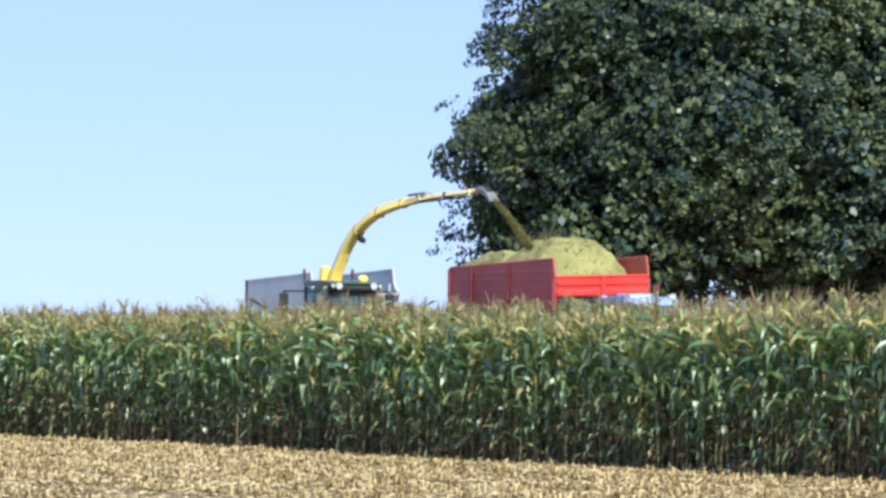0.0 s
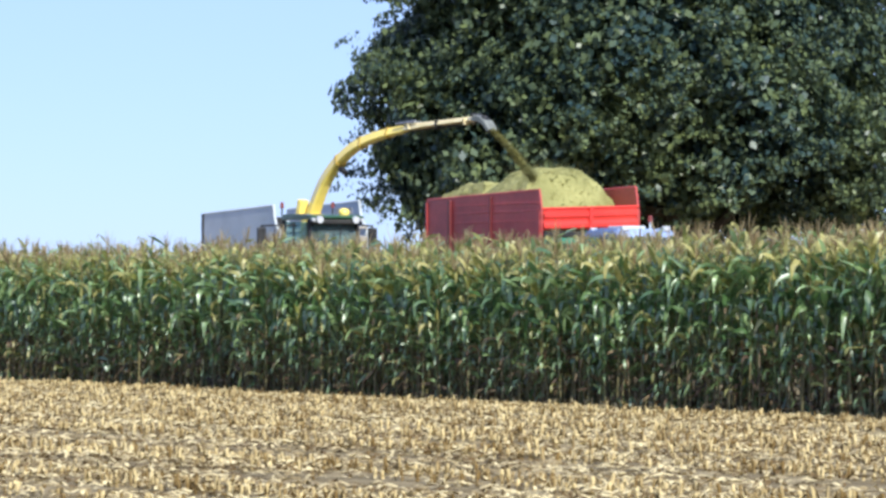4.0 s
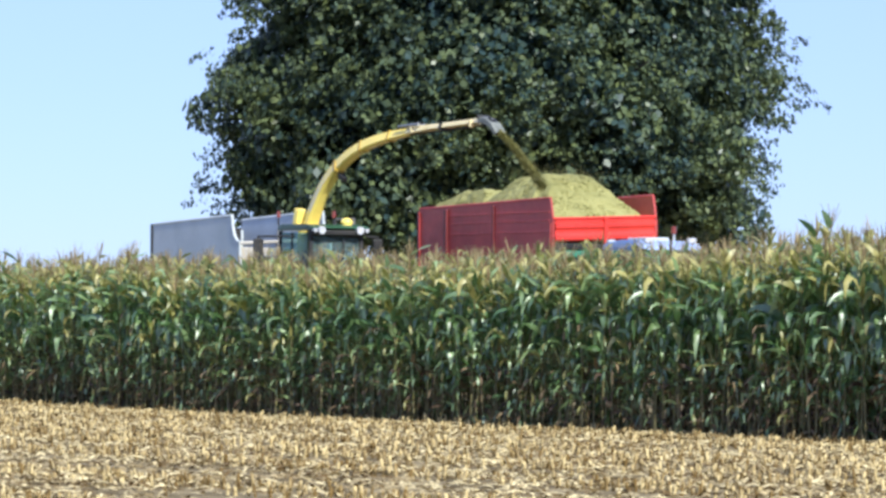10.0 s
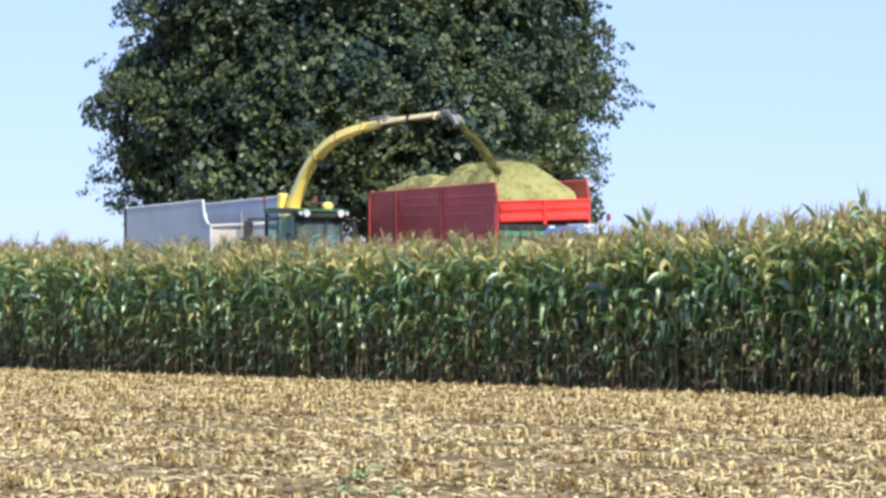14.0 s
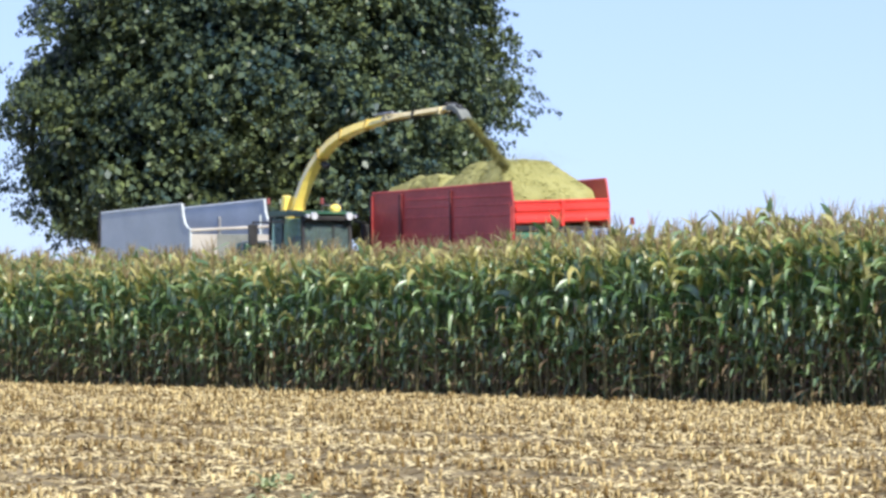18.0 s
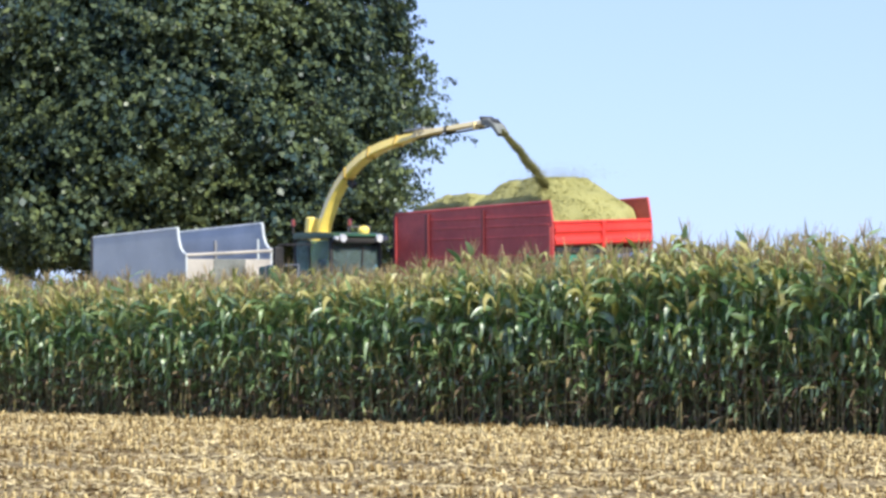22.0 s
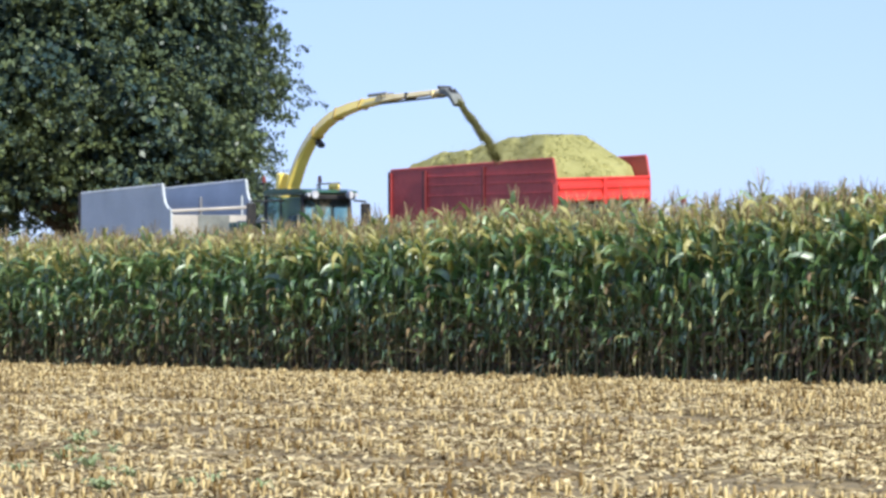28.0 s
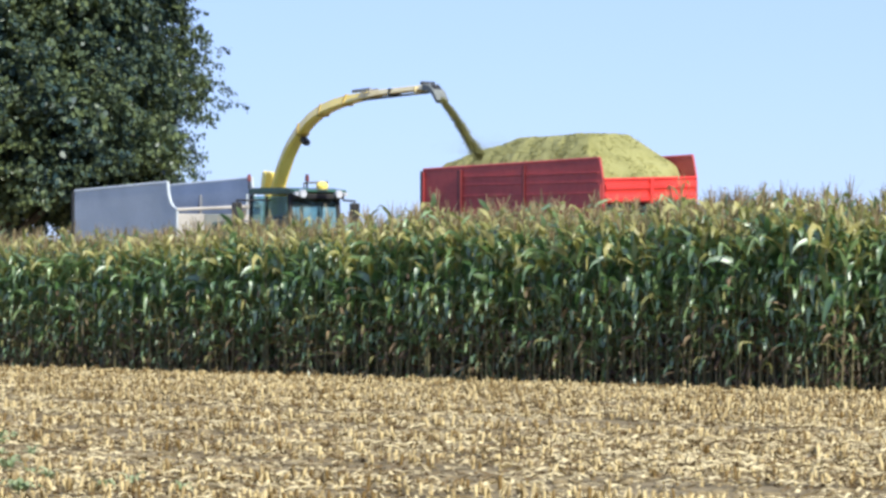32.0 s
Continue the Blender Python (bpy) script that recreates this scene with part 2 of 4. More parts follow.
def wheel(parent, x, y, r, w, rim_mat, lugs=18):
    hub = part("wheel", rod(bmesh.new(), (0, -w * 0.3, 0), (0, w * 0.3, 0), r * 0.2, n=14), DARK, parent)
    hub.location = (x, y, r)
    bm = bmesh.new()
    prof = [(0.62, -0.42), (0.80, -0.5), (0.93, -0.46), (0.97, -0.3), (0.97, 0.3), (0.93, 0.46), (0.80, 0.5), (0.62, 0.42)]
    rings = []
    for i in range(28):
        a = math.tau * i / 28
        rings.append([bm.verts.new((p * r * math.cos(a), q * w, p * r * math.sin(a))) for p, q in prof])
    for i in range(28):
        a, b = rings[i], rings[(i + 1) % 28]
        for j in range(len(prof)):
            k = (j + 1) % len(prof)
            bm.faces.new((a[j], a[k], b[k], b[j]))
    for i in range(lugs):
        a = 360 * i / lugs
        for s in (-1, 1):
            m = pose(0, 0, 0, 0, -a - s * 5, 0)
            c = m @ Vector((r * 0.985, s * w * 0.22, 0))
            box(bm, c, (r * 0.05, w * 0.46, r * 0.07), (0, -a - s * 5, s * 24))
    bmesh.ops.recalc_face_normals(bm, faces=bm.faces)
    part("tyre", bm, RUBBER, hub, "black lugged rubber tyre")
    bm = bmesh.new()
    rod(bm, (0, -w * 0.36, 0), (0, w * 0.36, 0), r * 0.64, n=24)
    rod(bm, (0, -w * 0.40, 0), (0, w * 0.40, 0), r * 0.30, n=16)
    for i in range(8):
        a = math.tau * i / 8
        rod(bm, (r * 0.4 * math.cos(a), -w * 0.42, r * 0.4 * math.sin(a)), (r * 0.4 * math.cos(a), w * 0.42, r * 0.4 * math.sin(a)), r * 0.03, n=6)
    part("rim", bm, rim_mat, hub)
    return hub


def mesh_from(name, verts, faces, mats, which=None):
    """One mesh of many small quads, from arrays."""
    me = bpy.data.meshes.new(name)
    nv, nf = len(verts), len(faces)
    me.vertices.add(nv)
    me.vertices.foreach_set("co", np.ascontiguousarray(verts, dtype=np.float32).ravel())
    me.loops.add(nf * 4)
    me.loops.foreach_set("vertex_index", np.ascontiguousarray(faces, dtype=np.int32).ravel())
    me.polygons.add(nf)
    me.polygons.foreach_set("loop_start", np.arange(nf, dtype=np.int32) * 4)
    for m in mats:
        me.materials.append(m)
    if which is not None:
        me.polygons.foreach_set("material_index", np.ascontiguousarray(which, dtype=np.int32))
    me.update(calc_edges=True)
    me.validate()
    return me


def strewn(template, places, turns, sizes, tilts=None):
    """Copies of (verts, faces, materials) at places, turned about z and scaled: arrays for mesh_from."""
    v, f, w = template
    n, k = len(places), len(v)
    c, s = np.cos(turns)[:, None], np.sin(turns)[:, None]
    vv = v[None] * sizes[:, None, :]
    if tilts is not None:
        vv = vv + vv[:, :, 2:3] * np.concatenate([tilts, np.zeros((n, 1))], 1)[:, None, :]
    out = np.stack([vv[..., 0] * c - vv[..., 1] * s, vv[..., 0] * s + vv[..., 1] * c, vv[..., 2]], -1) + places[:, None, :]
    faces = f[None] + (np.arange(n) * k)[:, None, None]
    return out.reshape(-1, 3), faces.reshape(-1, 4), np.tile(w, n)


def joined(lots):
    vs, fs, ws, base = [], [], [], 0
    for v, f, w in lots:
        vs.append(v)
        fs.append(f + base)
        ws.append(w)
        base += len(v)
    return np.concatenate(vs), np.concatenate(fs), np.concatenate(ws)


# ---- plan: the edge of the standing crop ----
EDGE = np.array((2.340, 60.888))
ALONG = np.array((0.5462, -0.8377))
AWAY = np.array((0.8377, 0.5462))
rng = np.random.default_rng(7)


def on_plan(a, b):
    """Ground places a metres along the crop's edge and b metres behind it."""
    a, b = np.asarray(a, float), np.asarray(b, float)
    return np.stack([EDGE[0] + a * ALONG[0] + b * AWAY[0], EDGE[1] + a * ALONG[1] + b * AWAY[1]], -1)


# ---- ground ----
def build_ground():
    bm = bmesh.new()
    bmesh.ops.create_grid(bm, x_segments=90, y_segments=90, size=1.0)
    for v in bm.verts:
        x, y = (math.copysign(abs(c) ** 3, c) * 2400 + 40 * c for c in (v.co.x, v.co.y))
        v.co = (x + 4, y + 45, 0)
        if abs(x) < 90 and abs(y) < 90:
            rise = min(max(((x + 4 - EDGE[0]) * AWAY[0] + (y + 45 - EDGE[1]) * AWAY[1] - 3.0) / 2.5, 0), 1) * min(max((88 - y - 45) / 12, 0), 1)
            v.co.z = 0.10 * rise + 0.03 * noise.noise(Vector((x * 0.3, y * 0.3, 0)))
    me = bpy.data.meshes.new("ground")
    bm.to_mesh(me)
    bm.free()
    me.materials.append(SOIL)
    tagged(new("ground", me), "brown dry field soil with tractor ruts and scattered straw", "ground", kind="structure")


build_ground()


# ---- standing maize ----
def corn_plant(r, full=True):
    """One maize plant as arrays: stalk, arching leaves with a fold along the midrib, ear and tassel."""
    vs, fs, ws = [], [], []

    def strip(lines, mat):
        base, k = len(vs), len(lines)
        for ring in zip(*lines):
            vs.extend(ring)
        for i in range(len(lines[0]) - 1):
            for j in range(k - 1):
                p = base + k * i + j
                fs.append((p, p + 1, p + k + 1, p + k))
                ws.append(mat)

    def pipe(p, q, r0, r1, mat):
        base = len(vs)
        for c, rad in ((p, r0), (q, r1)):
            for k in range(4):
                a = math.pi / 2 * k
                vs.append((c[0] + rad * math.cos(a), c[1] + rad * math.sin(a), c[2]))
        for k in range(4):
            fs.append((base + k, base + (k + 1) % 4, base + 4 + (k + 1) % 4, base + 4 + k))
            ws.append(mat)

    def blade(z, az, length, width, ang, bend, twist, mat, steps=6, ribbed=True):
        """A leaf: it leaves the stalk at ang, arches over more and more and hangs; the edges wave."""
        left, mid, right = [], [], []
        p = np.array((0.01, 0.005, z))
        phase = r.uniform(0, math.tau)
        roll = r.normal(0, 0.3)
        crease, broken = r.choice((0.1, 0.3, 0.5, 2.0, 2.0)), False
        for s in range(steps + 1):
            u = s / steps
            d = np.array((math.cos(az) * math.cos(ang), math.sin(az) * math.cos(ang), math.sin(ang)))
            side = np.array((-math.sin(az), math.cos(az), 0.0))
            up = np.cross(d, side)
            tw = roll + twist * u
            across = side * math.cos(tw) + up * math.sin(tw)
            crown = -side * math.sin(tw) + up * math.cos(tw)
            w = width * min(1.0, 0.45 + 2.2 * u) * (1 - u ** 2.6) + 0.002
            wave = 0.35 * w * math.sin(7 * u + phase)
            left.append(p + across * w + crown * (0.30 * w + wave))
            mid.append(p.copy())
            right.append(p - across * w + crown * (0.30 * w - wave))
            p = p + d * length / steps
            az += r.normal(0, 0.10)
            ang = max(ang - bend * (0.5 + 1.1 * u) * r.uniform(0.6, 1.4), -1.48)
            if not broken and u > crease:
                broken = True
                ang = r.uniform(-1.45, -0.7)
                roll += r.normal(0, 0.5)
        strip((left, mid, right) if ribbed else (left, right), mat)

    top = r.uniform(2.10, 2.32)
    if full:
        pipe((0, 0, -0.05), (0.01, 0, 0.9), 0.015, 0.012, 3)
    pipe((0.01, 0, 0.9), (0.02, 0.01, top), 0.012, 0.006, 3)
    side = r.uniform(0, math.tau)
    # short upper leaves, half erect and ripening, mostly in the sun-brightened yellow
    for i in range(7):
        z = top - 0.03 - 0.085 * i
        blade(z, side + math.pi * i + r.normal(0, 0.7), r.uniform(0.20, 0.36) + 0.03 * i, r.uniform(0.024, 0.038) + 0.002 * i, r.uniform(0.5, 1.25), r.uniform(0.10, 0.40), r.normal(0, 0.8), 1 if r.random() < 0.88 - 0.12 * i else 0, 4, False)
    # long broad middle leaves, left and right of the stalk in turn
    for i in range(13 if full else 4):
        z = top - 0.42 - 0.105 * i + r.normal(0, 0.09)
        old = r.random() < (0.27 if z > 1.6 else 0.12 if z > 1.0 else 0.25)
        blade(z, r.normal(-1.5, 1.3), r.uniform(0.30, 0.62) * (1.0 if z > 1.05 else 0.6), r.uniform(0.034, 0.054) * (1.0 if z > 1.05 else 0.6), r.uniform(0.45, 1.35), r.uniform(0.10, 0.55), r.normal(0, 1.4), (2 if z < 0.8 else 1) if old else 0)
    if full:
        # dying lower leaves, torn and hanging
        for i in range(14):
            z = r.uniform(0.10, 1.05)
            blade(z, r.uniform(0, math.tau), r.uniform(0.12, 0.32), r.uniform(0.010, 0.020), r.uniform(-1.3, 0.5), r.uniform(0.1, 0.5), r.normal(0, 1.2), 2 if r.random() < 0.75 - 0.55 * z else 0, 3, False)
        # withered leaves added as sun glints: rolled thin, open ends clear of the row
        for i in range(5):
            az, z, out = r.uniform(0, math.tau), r.uniform(0.25, 1.55), r.uniform(0.18, 0.40)
            d, q = np.array((math.cos(az), math.sin(az), 0.0)), np.array((-math.sin(az), math.cos(az), 0.0))
            q = q * math.cos(0.6) + np.array((0, 0, 1.0)) * r.normal(0, 0.5)
            drop = np.array((0, 0, -1.0))
            line = [(0.0, 0.10, 0.004), (0.5, 0.0, 0.004), (0.95, 0.0, 0.006), (1.05, 0.04, r.uniform(0.014, 0.026)), (1.1, r.uniform(0.07, 0.10), r.uniform(0.012, 0.022)), (1.1, 0.125, 0.003)]
            mids = [np.array((0.01, 0.005, z)) + d * out * u + drop * h for u, h, w in line]
            strip(([m - q * w for m, (u, h, w) in zip(mids, line)], [m + q * w for m, (u, h, w) in zip(mids, line)]), int(r.choice((0, 0, 1, 2))))
    # ear with dry husk tip
    ez = r.uniform(0.80, 1.35)
    a = side + 1.2
    pipe((0.02 * math.cos(a), 0.02 * math.sin(a), ez), (0.11 * math.cos(a), 0.11 * math.sin(a), ez + 0.20), 0.026, 0.010, int(r.choice((0, 0, 1))))
    # tassel
    for i in range(7):
        a = r.uniform(0, math.tau)
        lean = r.uniform(0.03, 0.17) if i else 0.01
        p0 = np.array((0.02, 0.01, top - 0.04))
        p1 = p0 + (lean * math.cos(a), lean * math.sin(a), r.uniform(0.17, 0.30))
        px = np.array((-math.sin(a), math.cos(a), 0)) * 0.007
        strip(([p0 - px * 0.5, (p0 + p1) / 2 - px, p1 - px * 0.4], [p0 + px * 0.5, (p0 + p1) / 2 + px, p1 + px * 0.4]), 4)
    return np.array(vs, float), np.array(fs), np.array(ws)


CROP_RISE = ((-25, -5, 5, 14, 22), (1.07, 1.065, 1.115, 1.24, 1.30))


def build_corn():
    plants = [corn_plant(rng) for _ in range(30)]
    tops = [corn_plant(rng, False) for _ in range(14)]
    lots = []
    spots = []
    for row in range(16):
        b = 0.15 + 0.72 * row
        a = np.arange(-37, 28, 0.135)
        depth = np.clip(5.2 + (1 - a) * 0.165, 5.2, 11.0)
        a = a[(b < depth) & (rng.random(len(a)) < (0.93 if row < 6 else 0.5))]
        a = a + rng.normal(0, 0.05, len(a))
        spots.append(np.c_[on_plan(a, b + rng.normal(0, 0.09, len(a))), np.full(len(a), row)])
    spots = np.concatenate(spots)
    kind = rng.integers(0, 1000, len(spots))
    outer = (spots[:, 2] < 4) | (spots[:, 2] > 14)
    for k, plant in enumerate(plants + tops):
        whole = k < len(plants)
        p = spots[(outer & (kind % len(plants) == k)) if whole else (~outer & (kind % len(tops) == k - len(plants)))][:, :2]
        n = len(p)
        h = rng.normal(1.0, 0.05, n)
        swell = np.array([noise.noise(Vector((q[0] * 0.35, q[1] * 0.35, 3.0))) for q in p])
        h = h * (1 + 0.05 * swell)
        # the crop stands taller towards its near end
        h = h * np.interp((p - EDGE) @ ALONG, *CROP_RISE)
        sizes = np.stack([h * 1.05, h * 1.05, h], -1)
        tilts = rng.normal(0, 0.045, (n, 2))
        lots.append(strewn(plant, np.c_[p, np.zeros(n)], rng.normal(0, 0.6, n), sizes, tilts))
    v, f, w = joined(lots)
    me = mesh_from("maize_field", v, f, [CORN_LEAF, CORN_YELLOW_SUNLIT, CORN_DRY, CORN_STALK, TASSEL], w)
    field = tagged(new("maize_field", me), "dense standing ripe maize with green leaves and brown tassels", "maize crop", kind="stuff")
    # the outermost row along the middle of the edge, plant by plant
    shared = [mesh_from("maize_plant", *plant[:2], [CORN_LEAF, CORN_YELLOW_SUNLIT, CORN_DRY, CORN_STALK, TASSEL], plant[2]) for plant in plants]
    for i in range(230):
        a = -12 + 0.155 * i + random.gauss(0, 0.03)
        x, y = on_plan(a, -0.35 + random.gauss(0, 0.06))
        ob = new("maize_plant", shared[i * 7 % len(shared)])
        ob.parent = field
        k = float(np.interp(a, *CROP_RISE)) * random.uniform(0.93, 1.04)
        ob.matrix_basis = pose(x, y, 0, random.gauss(0, 2), random.gauss(0, 2), random.gauss(0, 32)) @ Matrix.Diagonal((k, k, k, 1))


build_corn()


# ---- stubble ----
def seen_ground(p):
    return (p[:, 1] > 9) & (p[:, 0] > -0.20 * p[:, 1] - 2.5) & (p[:, 0] < 0.29 * p[:, 1] + 5.0)


# wheel tracks and bare strips: metres out from the crop, half width
RUTS = ((3.9, 0.30), (7.6, 0.40), (10.2, 0.30), (13.5, 1.15), (16.6, 0.40), (18.8, 0.35), (20.7, 0.40), (23.3, 1.05), (26.3, 0.45), (28.4, 0.40), (31.2, 0.85), (33.8, 0.40), (35.6, 0.45), (38.0, 0.7), (41.6, 0.45), (43.8, 0.6))


def build_stubble():
    def stub(r):
        vs, fs = [], []
        h, r0 = 1.0, 0.016
        cut = r.uniform(-0.25, 0.25)
        for z, rad in ((-0.1, r0 * 1.25), (0.55, r0), (h, r0 * 1.05)):
            for k in range(5):
                a = math.tau * k / 5
                vs.append((rad * math.cos(a), rad * math.sin(a), z + (cut * math.cos(a) if z == h else 0)))
        for t in (0, 5):
            for k in range(5):
                fs.append((t + k, t + (k + 1) % 5, t + 5 + (k + 1) % 5, t + 5 + k))
        fs.append((10, 11, 12, 13))
        # a split sheath hanging at the side
        for s in range(2):
            a = r.uniform(0, math.tau)
            d, q = np.array((math.cos(a), math.sin(a), 0)), np.array((-math.sin(a), math.cos(a), 0)) * 0.009
            base = len(vs)
            for u, o, z in ((0, 0.015, 0.35), (1, 0.05, r.uniform(0.6, 1.0)), (2, 0.11, r.uniform(0.2, 0.8))):
                c = d * o + (0, 0, z)
                vs.extend((tuple(c - q), tuple(c + q)))
            fs.extend(((base, base + 1, base + 3, base + 2), (base + 2, base + 3, base + 5, base + 4)))
        return np.array(vs, float), np.array(fs), np.zeros(len(fs), int)

    kinds = [stub(rng) for _ in range(6)]
    spots = []
    for row in range(1, 72):
        b = -0.72 * row + 0.35
        a = np.arange(-30, 60, 0.09)
        rut = any(abs(b + c) < half for c, half in RUTS)
        stand, low = (0.12, 0.35) if rut else (rng.uniform(0.7, 1.0), rng.uniform(0.85, 1.25))
        patch = np.array([noise.noise(Vector((q * 0.22, b * 0.6, 8.0))) + 0.5 * noise.noise(Vector((q * 0.9, b, 2.0))) for q in a])
        a = a[rng.random(len(a)) < stand * (1 + 0.9 * patch)]
        p = on_plan(a + rng.normal(0, 0.03, len(a)), b + rng.normal(0, 0.04, len(a)))
        spots.append(np.c_[p, np.full(len(a), low)])
    spots = np.concatenate(spots)
    spots = spots[seen_ground(spots)]
    lows, spots = spots[:, 2], spots[:, :2]
    kind = rng.integers(0, len(kinds), len(spots))
    lots = []
    for k, t in enumerate(kinds):
        p = spots[kind == k]
        n = len(p)
        h = np.clip(rng.normal(0.090, 0.022, n), 0.03, 0.15) * lows[kind == k]
        wide = rng.uniform(0.75, 1.25, n)
        lots.append(strewn(t, np.c_[p, np.zeros(n)], rng.uniform(0, math.tau, n), np.stack([wide, wide, h], -1), rng.normal(0, 0.12, (n, 2)) ))
    v, f, w = joined(lots)
    tagged(new("maize_stubble", mesh_from("maize_stubble", v, f, [STRAW], w)), "rows of pale cut maize stubble on dry soil", "stubble", kind="stuff")

    # shredded leaves and chaff between the rows
    n = 500000
    a, b = rng.uniform(-30, 58, n), -rng.uniform(0.1, 50, n)
    mid, half = np.array(RUTS).T
    bare = np.min(np.abs(b[:, None] + mid[None] + 0.12 * np.sin(a * 0.4)[:, None]) - half, 1) < 0
    thick = np.array([noise.noise(Vector((p * 0.25, q * 0.55, 4.0))) + 0.8 * noise.noise(Vector((p * 0.9, q * 1.5, 9.0))) for p, q in zip(a, b)])
    keep = rng.random(n) < np.where(bare, 0.46 + 0.6 * thick, 0.82 + 1.2 * thick)
    # it lies thickest along the rows
    between = np.abs((b - 0.35) / 0.72 - np.round((b - 0.35) / 0.72)) * 0.72 > 0.19
    keep &= rng.random(n) < np.where(between, 0.6, 1.0)
    a, b = a[keep], b[keep]
    p = on_plan(a, b)
    # a trampled patch with much loose leaf
    p = np.concatenate([p, rng.normal((7.6, 17.0), (1.3, 1.6), (2200, 2)), rng.normal((9.4, 21.5), (1.5, 1.2), (1500, 2))])
    p = p[seen_ground(p)]
    n = len(p)
    t = np.array(((-0.5, -0.5, 0), (-0.5, 0.5, 0), (0.1, 0.45, 0.35), (0.1, -0.45, 0.25), (0.6, 0.12, 0.1), (0.6, -0.2, 0.0)))
    tf = np.array(((0, 3, 2, 1), (3, 5, 4, 2)))
    sizes = np.stack([rng.uniform(0.05, 0.25, n), rng.uniform(0.014, 0.048, n), rng.uniform(0.02, 0.11, n)], -1)
    v, f, w = strewn((t, tf, np.zeros(2, int)), np.c_[p, rng.uniform(0.012, 0.05, n)], rng.uniform(0, math.tau, n), sizes)
    tagged(new("chaff", mesh_from("chaff", v, f, [LITTER], w)), "shredded dry maize leaves lying on the stubble", "crop residue", kind="stuff")

    # clods of dry soil in the tracks
    n = 14000
    mid, half = np.array(RUTS).T
    which = rng.choice(len(mid), n, p=half / half.sum())
    p = on_plan(rng.uniform(-26, 50, n), -(mid[which] + rng.normal(0, 0.55, n) * half[which]))
    p = p[seen_ground(p)]
    n = len(p)
    ring = [(math.cos(k * math.tau / 6) * q, math.sin(k * math.tau / 6) * q, z) for q, z in ((1.0, -0.3), (0.9, 0.35), (0.45, 0.75)) for k in range(6)]
    t = np.array(ring) * (1 + 0.25 * rng.normal(0, 1, (18, 1)))
    tf = np.array([(i * 6 + k, i * 6 + (k + 1) % 6, i * 6 + 6 + (k + 1) % 6, i * 6 + 6 + k) for i in range(2) for k in range(6)] + [(12, 13, 14, 15), (12, 15, 16, 17)])
    size = 0.012 + 0.07 * rng.uniform(0, 1, n) ** 2
    v, f, w = strewn((t, tf, np.zeros(len(tf), int)), np.c_[p, np.zeros(n)], rng.uniform(0, math.tau, n), np.stack([size * rng.uniform(0.8, 1.6, n), size, size * rng.uniform(0.5, 0.9, n)], -1))
    tagged(new("soil_clods", mesh_from("soil_clods", v, f, [SOIL], w)), "crumbled brown clods of soil in the wheel tracks", "soil", kind="stuff")


build_stubble()


def weed(x, y, size):
    root = thing("weed", "small grey-green weed growing in the stubble", "weed", "weeds in the stubble")
    root.location = (x, y, 0)
    bm = bmesh.new()
    for i in range(16):
        a, ln, up = random.uniform(0, math.tau), random.uniform(0.5, 1.0) * size, random.uniform(0.5, 1.3)
        d, q = Vector((math.cos(a), math.sin(a), 0)), Vector((-math.sin(a), math.cos(a), 0)) * size * 0.11
        pts = [Vector((0, 0, 0.0)) + d * 0.02, d * ln * 0.4 + Vector((0, 0, ln * up * 0.6)), d * ln * 0.75 + Vector((0, 0, ln * up * 0.7)), d * ln + Vector((0, 0, ln * up * 0.5))]
        ws = (0.3, 1.0, 0.8, 0.08)
        ring = [(bm.verts.new(p - q * w), bm.verts.new(p + q * w)) for p, w in zip(pts, ws)]
        for r, s in zip(ring, ring[1:]):
            bm.faces.new((r[0], r[1], s[1], s[0]))
    part("leaves", bm, WEED, root)
    part("stem", rod(bmesh.new(), (0, 0, -0.03), (0, 0, size * 0.6), 0.012, 0.006, 6), WEED, root)


for _x, _y, _s in ((0.23, 22.9, 0.26), (-0.15, 19.3, 0.24), (0.12, 20.4, 0.16), (-0.70, 16.4, 0.22), (-1.10, 14.9, 0.26), (0.5, 24.6, 0.14), (0.02, 17.3, 0.26), (0.30, 15.6, 0.20), (0.45, 20.6, 0.15), (-0.12, 13.3, 0.28), (0.92, 14.2, 0.18), (0.62, 13.4, 0.22), (0.16, 16.3, 0.15), (1.25, 13.1, 0.16)):
    weed(_x, _y, _s * 0.9)


